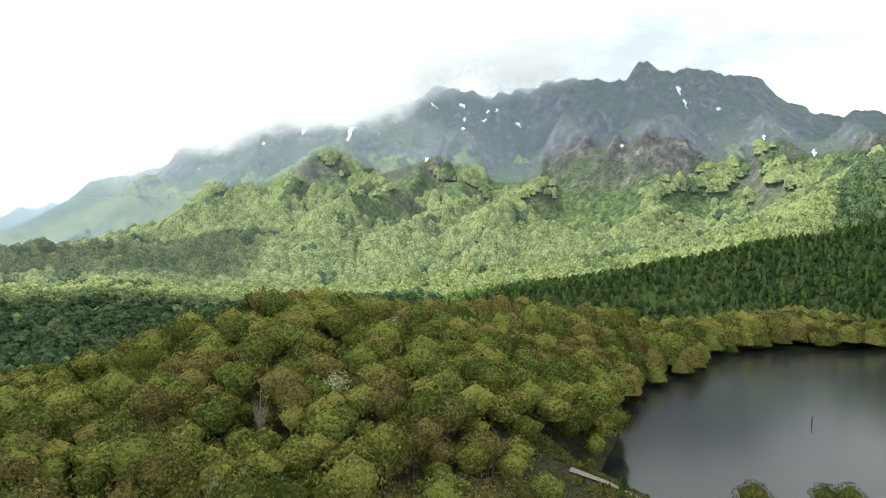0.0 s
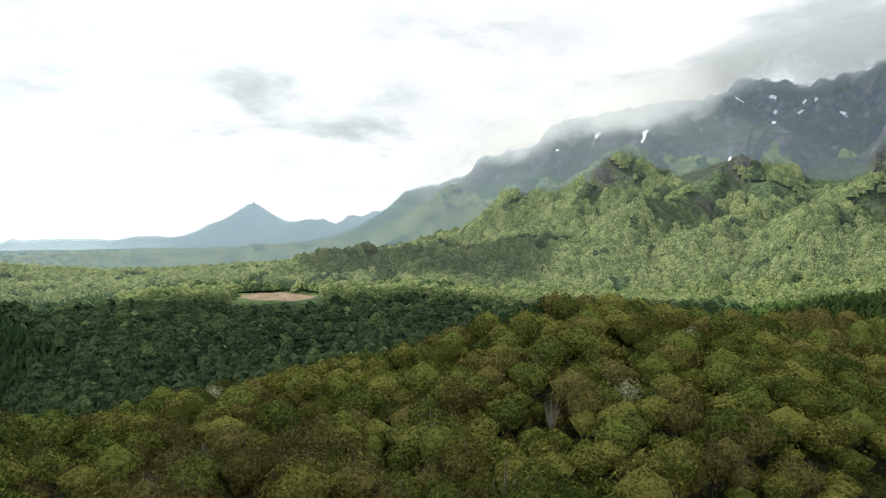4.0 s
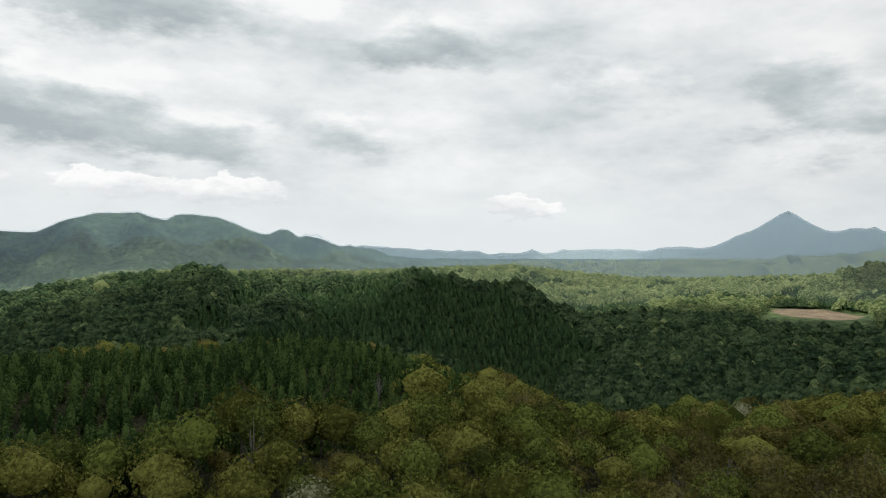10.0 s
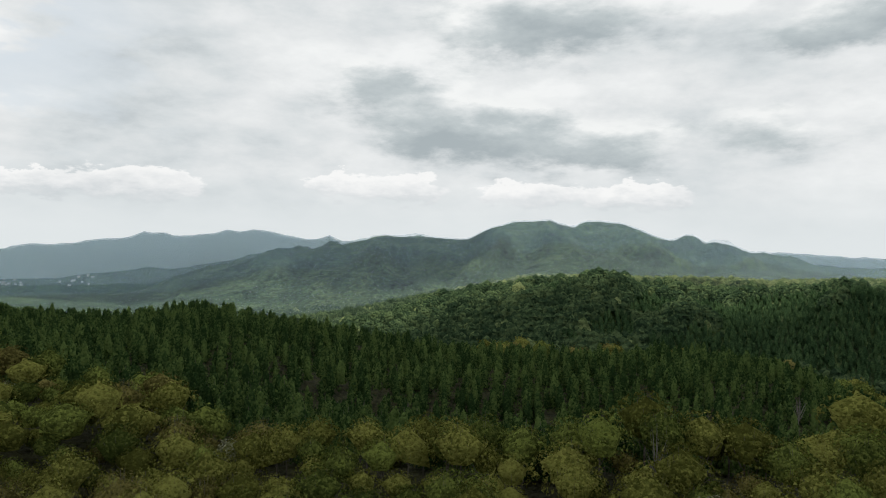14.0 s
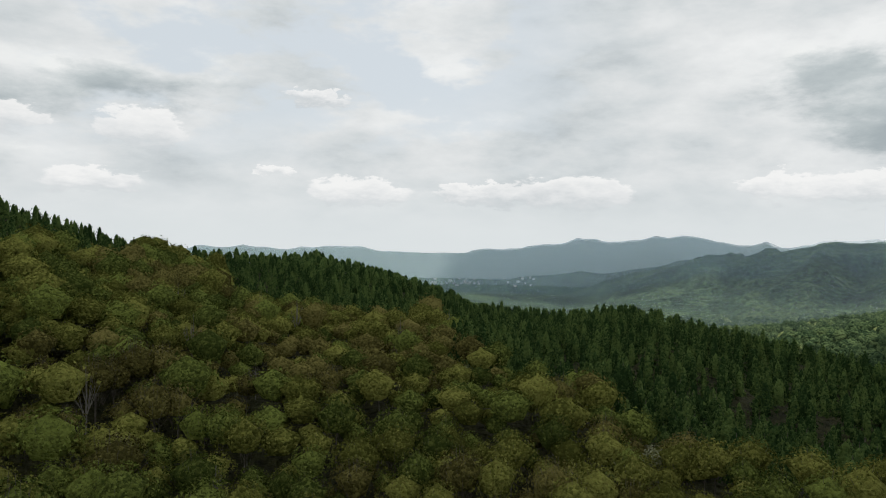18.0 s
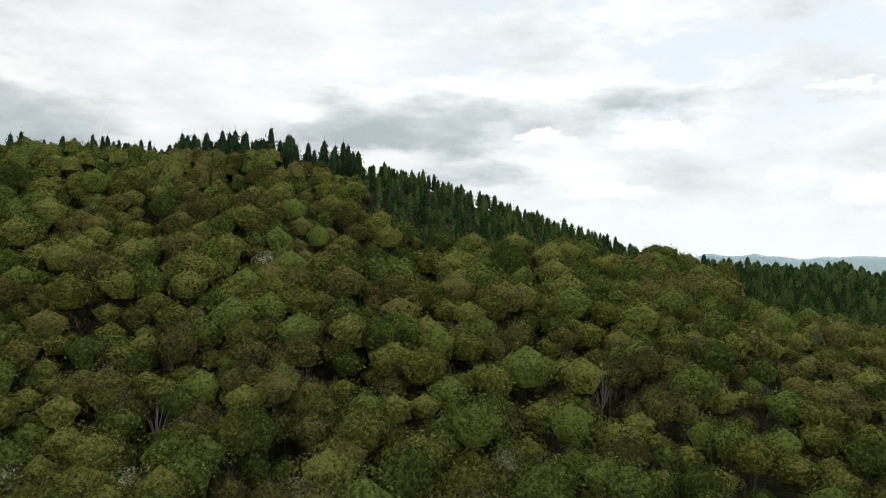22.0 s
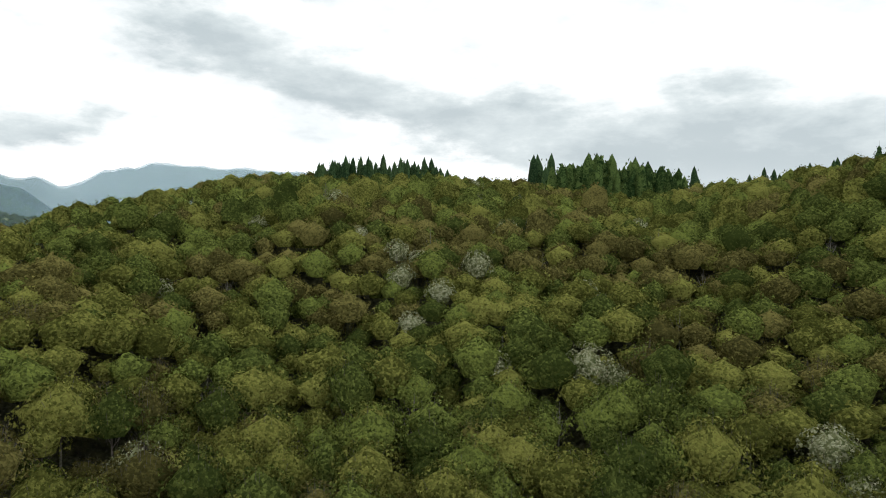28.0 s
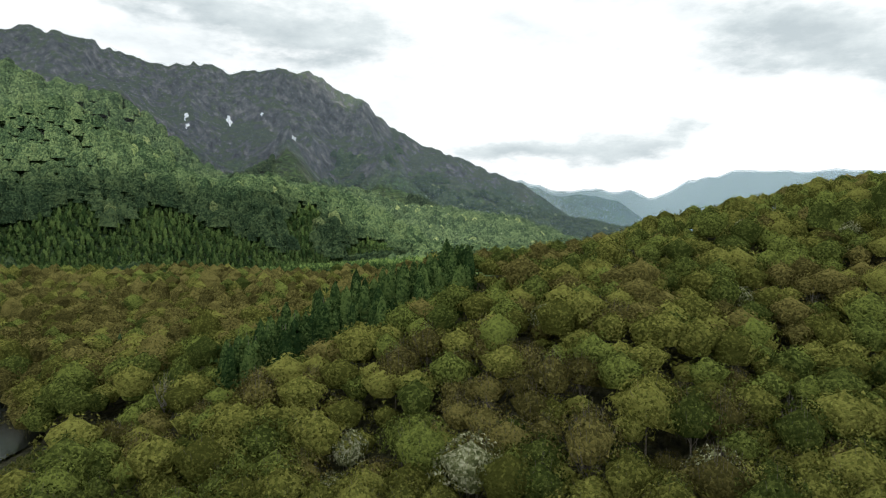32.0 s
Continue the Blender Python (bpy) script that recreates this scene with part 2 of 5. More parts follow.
RIDGE = [(0.8, 2650, 11.9), (2.2, 2650, 11.0), (3.6, 2680, 10.7), (6.8, 2700, 10.6), (9.5, 2700, 10.0), (14, 2750, 9.2), (15.3, 2750, 8.6), (16.6, 2750, 7.1), (20.7, 2800, 6.5), (21.5, 2800, 5.3), (23.9, 2850, 4.3), (26.9, 2900, 3.7), (28.4, 2950, 2.3), (31, 3000, 0.6), (36, 3100, -1.1), (45, 3300, -1.2), (57, 3300, -1.5), (68.6, 3200, -1.7), (73.2, 3400, -1.1), (75.3, 3400, -0.4), (79.3, 3300, 0.1), (81.1, 3300, 0.5), (83.4, 3250, 1.4), (85.1, 3250, 1.7), (87.4, 3250, 1.0), (89.5, 3250, 1.6), (92, 3250, 1.4), (95.7, 3200, 0.0), (98.8, 3200, 0.2), (102.2, 3200, 0.0), (105.3, 3150, -0.4), (109.4, 3100, -1.2), (112.3, 3050, -1.6), (116.4, 3000, -3.1), (122.4, 3000, -4.6)]
RIDGE_EAST = [(140, 3200, -4.0), (180, 3000, -2.0), (250, 3200, -0.5), (266, 3000, 0.2), (270, 2900, 0.9), (275, 2800, 4.2), (277.9, 2750, 5.2), (282.6, 2700, 6.9), (285.4, 2650, 8.2), (287, 2650, 9.4), (288.2, 2600, 10.6), (290.9, 2600, 11.6), (291.6, 2600, 12.3), (294.5, 2550, 12.5), (298.8, 2550, 12.0), (300.1, 2550, 12.5), (303.7, 2550, 12.0), (307.2, 2500, 12.8), (310.7, 2500, 13.8), (318, 2550, 12.6), (327.7, 2650, 8.8), (329.6, 2650, 9.3), (330.3, 2650, 8.7), (332.1, 2650, 9.3), (334.4, 2600, 10.4), (335.9, 2550, 11.8), (338, 2550, 12.1), (341, 2500, 13.0), (342.8, 2500, 12.6), (344.1, 2480, 13.7), (345, 2480, 13.1), (345.5, 2500, 12.1), (348, 2520, 12.3), (350.3, 2550, 12.6), (352.1, 2580, 12.3), (354.8, 2600, 11.5), (356.7, 2600, 11.2), (357.8, 2620, 11.7)]
RIM = [(0, 4200, 4.0), (20, 4200, 2.2), (29.9, 4200, 1.8), (31.5, 4200, 1.4), (32.7, 4200, 0.9), (34.7, 4200, 1.1), (36.4, 4250, 0.9), (37.8, 4250, 1.5), (39.1, 4250, 2.3), (41, 4250, 1.1), (43.1, 4300, 0.0), (45.3, 4300, -0.5), (50, 4500, -0.9), (66, 4500, -1.2), (90, 4400, -0.6), (105.8, 4300, -0.4), (109.2, 4250, -0.3), (112.8, 4250, 0.1), (117.4, 4250, -0.1), (120.8, 4200, -0.2), (124.8, 4200, -0.7), (129.4, 4300, -1.2), (131.2, 4400, -2.0), (135, 4450, -1.7), (138, 4400, -1.0), (145, 4400, -1.2), (180, 4300, -1.0), (230, 4300, 1.0), (248, 4200, 4.6), (257, 4200, 4.8), (258.7, 4200, 5.1), (260, 4200, 4.6), (262, 4200, 4.2), (264.8, 4150, 3.0), (267.4, 4000, 3.6), (271.4, 4000, 3.6), (275, 4000, 4.0), (285, 4000, 4.0), (320, 4100, 5.0), (340, 4200, 5.0)]
# azimuth, and how far the land falls between one crest and the next (minus: no hollow)
HOLLOWS = [(0, 22, 12, 12, -1, 60), (28, 22, 10, -1, -1, 60), (46, 25, 30, -1, 8, 40), (52, 25, 40, 20, 8, 40), (58, 15, 55, 30, 10, 40), (75, 12, 50, 30, 10, 30), (100, 6, 40, 30, 10, 40), (118, -1, 40, 30, 10, 60), (135, -1, 30, 20, 20, 40), (160, -1, 40, 20, 20, 20), (210, -1, 20, 20, 20, 20), (255, -1, 25, 20, 20, 40), (280, -1, 30, 10, 5, 60), (300, -1, 15, 5, 45, 60), (314, -1, 6, 5, 50, 60), (326, -1, 5, 30, 10, 60), (345, 8, 6, 25, 5, 60)]
TOPS = (15.0, 15.0, 11.0, 9.0, 5.0, 0.0, 0.0)


def ring(table, az):
    t = np.array(sorted(table), float)
    return [np.interp(az, t[:, 0], t[:, i], period=360.0) for i in range(1, t.shape[1])]


def profile(az):
    """Distances and heights of the knots of the ground's section along each azimuth."""
    rs, zs = [np.zeros_like(az), np.full_like(az, 110.0)], []
    onset = ring(ONSET, az)[0]
    zs += [onset + 1.0, onset]
    crests = []
    for table, top in zip((NEAR, SECOND, THIRD, FOOT, SHOULDER, RIDGE + RIDGE_EAST, RIM), TOPS):
        r, el = ring(table, az)
        crests.append((r, EYE + r * np.tan(np.radians(el)) - top))
    hollows = ring(HOLLOWS, az)
    dips = [hollows[0], hollows[1], hollows[2], hollows[3], np.full_like(az, -1.0), hollows[4]]
    for i, (r, z) in enumerate(crests):
        r = np.maximum(r, rs[-1] + 20.0)
        if i:
            lr, lz = rs[-1], zs[-1]
            dip = dips[i - 1]
            mid = 0.62 * lz + 0.38 * z if i == 5 else 0.5 * (lz + z)
            low = np.minimum(lz, z) - np.maximum(dip, 0.0)
            f = np.clip((dip + 1.0) / 4.0, 0, 1)
            rs.append(0.5 * (lr + r))
            zs.append(mid * (1 - f) + low * f)
        rs.append(r)
        zs.append(z)
    rs += [np.maximum(rs[-1] + 150.0, 4700.0), np.full_like(az, 4985.0)]
    zs += [np.minimum(zs[-1] - 60.0, -10.0), np.full_like(az, -36.0)]
    return np.array(rs), np.array(zs)


AZ_STEP = 0.25
KNOT_R, KNOT_Z = profile(np.arange(0, 360, AZ_STEP))


def slopes(r, z):
    h = np.diff(r, axis=0)
    d = np.diff(z, axis=0) / h
    m = np.zeros_like(z)
    w1, w2 = 2 * h[1:] + h[:-1], h[1:] + 2 * h[:-1]
    same = d[1:] * d[:-1] > 0
    m[1:-1] = np.where(same, (w1 + w2) / (w1 / np.where(same, d[:-1], 1) + w2 / np.where(same, d[1:], 1)), 0)
    m[0], m[-1] = d[0], d[-1]
    return m


KNOT_M = slopes(KNOT_R, KNOT_Z)


def lattice(seed, n=256):
    return np.random.RandomState(seed).rand(n, n)


LATTICES = [lattice(s) for s in (3, 5, 7, 11, 13, 17)]


def rough(x, y, size, k):
    """Smooth value noise from -1 to 1 with the given grain in metres."""
    g = LATTICES[k % 6]
    u, v = x / size + 91.3 * k + 1000, y / size + 37.7 * k + 1000
    i, j = np.floor(u).astype(int), np.floor(v).astype(int)
    a, b = u - i, v - j
    a, b = a * a * (3 - 2 * a), b * b * (3 - 2 * b)
    i0, i1, j0, j1 = i % 256, (i + 1) % 256, j % 256, (j + 1) % 256
    return 2 * ((g[i0, j0] * (1 - a) + g[i1, j0] * a) * (1 - b) + (g[i0, j1] * (1 - a) + g[i1, j1] * a) * b) - 1


SHORE = [(50, 203), (67, 247), (88, 316), (111, 340), (146, 374), (160, 420), (200, 448), (241, 456), (296, 462), (318, 425), (300, 355), (262, 280), (226, 212), (200, 182), (170, 176), (120, 178), (70, 184)]


def shore_distance(x, y):
    """Metres from the shore line: less than nothing on the water."""
    best, inside = np.full(x.shape, 1e9), np.zeros(x.shape, bool)
    for (ax, ay), (bx, by) in zip(SHORE, SHORE[1:] + SHORE[:1]):
        ex, ey = bx - ax, by - ay
        t = np.clip(((x - ax) * ex + (y - ay) * ey) / (ex * ex + ey * ey), 0, 1)
        best = np.minimum(best, np.hypot(x - ax - t * ex, y - ay - t * ey))
        inside ^= ((ay > y) != (by > y)) & (x < ex * (y - ay) / (ey if ey else 1e-9) + ax)
    return np.where(inside, -best, best)


# spurs of the mountain and ridges of the middle hills: foot and head as azimuth and distance, height, half width
SPURS = [((-1.0, 1200), (-6.2, 1750), 50, 95), ((-6.2, 1750), (-11, 2250), 70, 110), ((11, 1250), (5.8, 1650), 45, 90), ((5.8, 1650), (-1, 2150), 55, 110), ((16, 1600), (6.6, 2250), 60, 95), ((22, 1700), (14, 2350), 55, 90), ((-17, 1500), (-18.5, 2150), 60, 100), ((-26, 1700), (-25, 2250), 60, 80),
         ((28, 1900), (22, 2500), 45, 90), ((3, 1150), (1, 1500), 25, 90), ((290, 1500), (296, 2200), 50, 90), ((282, 1600), (286, 2300), 50, 90), ((303, 1500), (308, 2200), 50, 100),
         ((92, 480), (84.5, 900), 24, 60), ((81.5, 520), (77, 780), 22, 45), ((71, 560), (66, 900), 20, 55), ((97, 560), (94, 1000), 8, 60), ((60, 700), (58, 1000), 14, 60),
         ((78, 2500), (84, 3150), 60, 110), ((86, 2450), (88, 2950), 50, 100), ((94, 2500), (93, 3150), 55, 110), ((100, 2500), (98, 3100), 50, 110), ((107, 2550), (103, 3050), 45, 100), ((72, 2700), (79, 3250), 45, 110), ((114, 2600), (109, 3000), 40, 90)]


def spurs(x, y):
    z = np.zeros_like(x)
    for (a0, r0), (a1, r1), tall, wide in SPURS:
        tall, wide = (tall * 0.9, wide * 0.8) if r0 > 2400 else (tall * 1.2, wide * 0.85) if r0 > 1100 else (tall, wide)
        ax, ay = -r0 * math.sin(radians(a0)), r0 * math.cos(radians(a0))
        bx, by = -r1 * math.sin(radians(a1)), r1 * math.cos(radians(a1))
        ex, ey = bx - ax, by - ay
        size = math.hypot(ex, ey)
        t = ((x - ax) * ex + (y - ay) * ey) / size ** 2
        off = np.abs(((x - ax) * ey - (y - ay) * ex) / size + 0.22 * wide * rough(x, y, 150, 4))
        along = np.clip(t / 0.45, 0, 1) * np.clip((1.25 - t) / 0.45, 0, 1)
        z += tall * along * np.exp(-(off / wide) ** 1.5)
    return z


def height(x, y):
    """The ground's height."""
    x, y = np.asarray(x, float), np.asarray(y, float)
    shape = x.shape
    x, y = x.ravel(), y.ravel()
    r = np.hypot(x, y)
    az = np.degrees(np.arctan2(-x, y)) % 360
    u = az / AZ_STEP
    c0 = np.floor(u).astype(int) % KNOT_R.shape[1]
    w = u - np.floor(u)
    z = np.zeros_like(r)
    for c, f in ((c0, 1 - w), ((c0 + 1) % KNOT_R.shape[1], w)):
        R, Z, M = KNOT_R[:, c], KNOT_Z[:, c], KNOT_M[:, c]
        k = np.clip((R <= r).sum(0) - 1, 0, len(R) - 2)
        n = np.arange(len(r))
        r0, r1, z0, z1, m0, m1 = R[k, n], R[k + 1, n], Z[k, n], Z[k + 1, n], M[k, n], M[k + 1, n]
        h = r1 - r0
        t = np.clip((r - r0) / h, 0, 1)
        z += f * ((2 * t ** 3 - 3 * t ** 2 + 1) * z0 + (t ** 3 - 2 * t ** 2 + t) * h * m0 + (3 * t ** 2 - 2 * t ** 3) * z1 + (t ** 3 - t ** 2) * h * m1)
    # spurs and gullies that run down from the ridges
    far = np.clip((r - 850) / 600, 0, 1)
    high = np.maximum(np.clip((z + 45) / 260, 0, 1), 0.75 * np.clip((r - 2450) / 300, 0, 1) * np.clip((3400 - r) / 200, 0, 1) * np.clip((az - 66) / 8, 0, 1) * np.clip((122 - az) / 8, 0, 1))
    azr = np.radians(az)
    bend = azr * 1900 + 90 * rough(x, y, 420, 1) + 30 * rough(x, y, 150, 2)
    seam = np.minimum(azr, 2 * math.pi - azr) * 1900 / 150
    calm = np.clip(seam / 1.5, 0, 1)
    spur = 1 - 2 * np.abs(rough(bend, r * 0.45, 230, 0) * 0.8 + 0.2 * rough(x, y, 240, 3)) * 1.4
    side_spur = 1 - 2 * np.abs(rough(x + 0.4 * bend, y, 105, 3))
    tip = np.ones_like(r)
    for table in (RIDGE + RIDGE_EAST, RIM):
        tip = np.minimum(tip, np.clip(np.abs(r - ring(table, az)[0]) / 520, 0.03, 1))
    tip *= np.where(r > 3450, 0.6, 1.0)
    spur = spur * calm + (1 - calm) * (1 - 2 * np.abs(rough(x, y, 200, 3)))
    z += far * high * tip * (45 * spur + 18 * side_spur)
    z += far * (1 - high) * 5 * rough(x, y, 180, 3)
    z += np.clip((r - 380) / 300, 0, 1) * (1 - 0.5 * far) * (9 * (1 - 2 * np.abs(rough(x + 20 * rough(x, y, 90, 2), y, 120, 5))) * np.clip((900 - r) / 300, 0.3, 1))
    z += spurs(x, y) * np.clip(tip * 1.5, 0, 1)
    # rounded wooded ridges that climb obliquely to the foot of the cliffs
    across, along = 0.94 * x - 0.34 * y, 0.34 * x + 0.94 * y
    foothill = np.clip((r - 1250) / 260, 0, 1) * np.clip((2020 - r) / 350, 0, 1) * np.where(az > 180, np.clip((az - 322) / 10, 0, 1), np.clip((44 - az) / 12, 0, 1))
    ridge = rough(across + 34 * rough(x, y, 190, 2), along * 0.30, 150, 4)
    z += foothill * (46 * (1 - 2.2 * np.abs(ridge)) + 13 * (1 - 2 * np.abs(rough(across + 0.6 * along, along * 0.6, 85, 1))))
    crag = np.clip((z - 180) / 200, 0, 1)
    jag = np.clip(1 - np.abs(r - ring(RIDGE + RIDGE_EAST, az)[0]) / 260, 0, 1) * np.clip((z - 230) / 120, 0, 1)
    z += jag * (11 * (1 - 2 * np.abs(rough(azr * 2600, r * 0.3, 34, 2))) + 6 * rough(azr * 2600, r * 0.5, 15, 3))
    z += far * crag * (0.3 + 0.7 * tip) * (5 * rough(x, y, 26, 4) + 24 * (1 - 2 * np.abs(rough(bend, r * 0.4, 62, 5))))
    twin = np.clip((az - 66) / 5, 0, 1) * np.clip((124 - az) / 5, 0, 1) * np.clip(1 - np.abs(r - 3230) / 800, 0, 1)
    z += twin * np.clip(tip * 1.6, 0.12, 1) * (60 * (1 - 2 * np.abs(rough(azr * 3200 + 0.25 * r, r * 0.3, 130, 1))) + 6 * rough(azr * 3200, r * 0.5, 42, 3))
    rim = np.clip(1 - np.abs(r - ring(RIM, az)[0]) / 500, 0, 1)
    z += rim * (22 * (1 - 2 * np.abs(rough(azr * 4200, r * 0.3, 150, 4))) + 9 * rough(azr * 4200, r * 0.5, 70, 2))
    band = np.exp(-(((az - 342) / 9) ** 2))
    z += band * (44 * np.clip((r - 2060 - 40 * rough(x, y, 120, 2)) / 45, 0, 1) - 44 * np.clip((r - 1700) / 900, 0, 1))
    fold = np.clip((r - 90) / 80, 0, 1) * np.clip((520 - r) / 120, 0, 1) * np.clip(np.abs(r - ring(SECOND, az)[0]) / 110, 0.05, 1)
    z += fold * 5.5 * (1 - 2 * np.abs(rough(x + 25 * rough(x, y, 70, 3), y, 95, 1)))
    z += np.clip((r - 80) / 200, 0, 1) * (1.3 * rough(x, y, 55, 4) + 0.7 * rough(x, y, 20, 5))
    d = shore_distance(x, y)
    f = np.clip((d + 4) / 26, 0, 1)
    f = f * f * (3 - 2 * f)
    z = np.where(d < 40, np.where(d < -4, -2.5, (-2.5) * (1 - f) + np.maximum(z, 1.5) * f), z)
    return z.reshape(shape)


FIELD, FIELD_SIZE = (-700.0, 929.0, 0.0), (70.0, 60.0)


# ---- materials ----
def material(name):
    m = bpy.data.materials.new(name)
    m.use_nodes = True
    return m, Tree(m.node_tree)


def finish(k, color, roughness=0.8, bump=None, strength=0.5, distance=1.0, **more):
    values = {"Base Color": color, "Roughness": roughness, "Specular IOR Level": 0.25}
    if bump is not None:
        values["Normal"] = k.put("ShaderNodeBump", {"Strength": strength, "Distance": distance, "Height": bump}).outputs[0]
    values.update(more)
    b = k.put("ShaderNodeBsdfPrincipled", values)
    o = k.put("ShaderNodeOutputMaterial")
    k.tree.links.new(b.outputs[0], o.inputs[0])
    return b


def leaf_material(name, dark, mid, light, patch=0.05, glow=0.3, each=0.6, fine=1.6, leafy=0.0):
    """Foliage: tone by stand, by tree, by spray and (leafy) by single leaf."""
    m, k = material(name)
    geo = k.put("ShaderNodeNewGeometry")
    pos = geo.outputs["Position"]
    own = k.put("ShaderNodeSeparateXYZ", {0: k.put("ShaderNodeUVMap", uv_map="tree").outputs[0]}).outputs[0]
    own = k.math("FRACT", k.math("ADD", own, k.put("ShaderNodeObjectInfo").outputs["Random"]))
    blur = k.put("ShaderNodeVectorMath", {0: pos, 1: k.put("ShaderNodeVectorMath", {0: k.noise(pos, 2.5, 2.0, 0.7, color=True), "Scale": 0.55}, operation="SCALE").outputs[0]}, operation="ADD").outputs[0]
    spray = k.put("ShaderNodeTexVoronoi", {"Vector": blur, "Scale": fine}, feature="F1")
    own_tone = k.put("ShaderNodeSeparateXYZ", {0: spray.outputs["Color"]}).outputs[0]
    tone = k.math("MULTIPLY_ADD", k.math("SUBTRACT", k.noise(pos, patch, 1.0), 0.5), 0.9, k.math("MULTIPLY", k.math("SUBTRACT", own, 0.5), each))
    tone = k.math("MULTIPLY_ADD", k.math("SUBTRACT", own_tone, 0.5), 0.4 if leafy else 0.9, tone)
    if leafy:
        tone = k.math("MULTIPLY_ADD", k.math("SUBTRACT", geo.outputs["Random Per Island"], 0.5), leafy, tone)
    # fine random leaf tone; its dark flecks also stand in for shaded gaps
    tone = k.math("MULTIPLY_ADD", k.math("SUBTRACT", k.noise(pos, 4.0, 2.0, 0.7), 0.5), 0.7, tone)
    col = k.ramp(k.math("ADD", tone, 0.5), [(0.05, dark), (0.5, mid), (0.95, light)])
    ruffle = k.put("ShaderNodeBump", {"Strength": 0.5 if leafy else 1.0, "Distance": 0.9 / fine, "Height": k.math("SUBTRACT", 1.0, spray.outputs["Distance"])}).outputs[0]
    d = k.put("ShaderNodeBsdfDiffuse", {0: col, "Normal": ruffle})
    t = k.put("ShaderNodeBsdfTranslucent", {0: col})
    mixed = k.put("ShaderNodeMixShader", {0: glow})
    k.tree.links.new(d.outputs[0], mixed.inputs[1])
    k.tree.links.new(t.outputs[0], mixed.inputs[2])
    o = k.put("ShaderNodeOutputMaterial")
    k.tree.links.new(mixed.outputs[0], o.inputs[0])
    return m


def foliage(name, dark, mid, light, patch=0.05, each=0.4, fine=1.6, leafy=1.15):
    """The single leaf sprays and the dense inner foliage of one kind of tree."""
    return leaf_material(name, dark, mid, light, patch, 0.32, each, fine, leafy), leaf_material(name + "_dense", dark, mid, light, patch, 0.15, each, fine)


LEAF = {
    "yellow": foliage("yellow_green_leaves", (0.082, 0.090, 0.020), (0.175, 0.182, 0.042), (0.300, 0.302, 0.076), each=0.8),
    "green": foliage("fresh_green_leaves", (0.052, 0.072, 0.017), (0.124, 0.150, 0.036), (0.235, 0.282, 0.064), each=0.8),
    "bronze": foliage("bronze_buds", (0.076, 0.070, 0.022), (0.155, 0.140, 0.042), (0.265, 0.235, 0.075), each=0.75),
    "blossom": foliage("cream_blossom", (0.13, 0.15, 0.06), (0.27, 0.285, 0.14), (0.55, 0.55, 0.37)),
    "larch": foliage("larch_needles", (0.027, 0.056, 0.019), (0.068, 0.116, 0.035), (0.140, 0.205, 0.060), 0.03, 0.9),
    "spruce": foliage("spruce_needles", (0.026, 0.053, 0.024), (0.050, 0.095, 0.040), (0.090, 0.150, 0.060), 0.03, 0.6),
    # light put into colour: mid for shaded far woods, pale for sunlit ones
    "mid": foliage("shaded_green_canopy", (0.030, 0.055, 0.029), (0.062, 0.102, 0.048), (0.118, 0.168, 0.075), 0.014, 0.6, 0.36),
    "pale": foliage("sunlit_green_canopy", (0.082, 0.124, 0.052), (0.158, 0.208, 0.086), (0.262, 0.312, 0.132), 0.014, 0.6, 0.36),
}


def bark_material(name, a, b):
    m, k = material(name)
    pos = k.put("ShaderNodeNewGeometry").outputs["Position"]
    n = k.noise(pos, 3.0, 4.0)
    finish(k, k.ramp(n, [(0.3, a), (0.7, b)]), 0.9, n, 0.6, 0.05)
    return m


BARK = bark_material("grey_brown_bark", (0.09, 0.078, 0.06), (0.22, 0.195, 0.16))
PALE_BARK = bark_material("pale_bark", (0.13, 0.12, 0.10), (0.30, 0.28, 0.25))


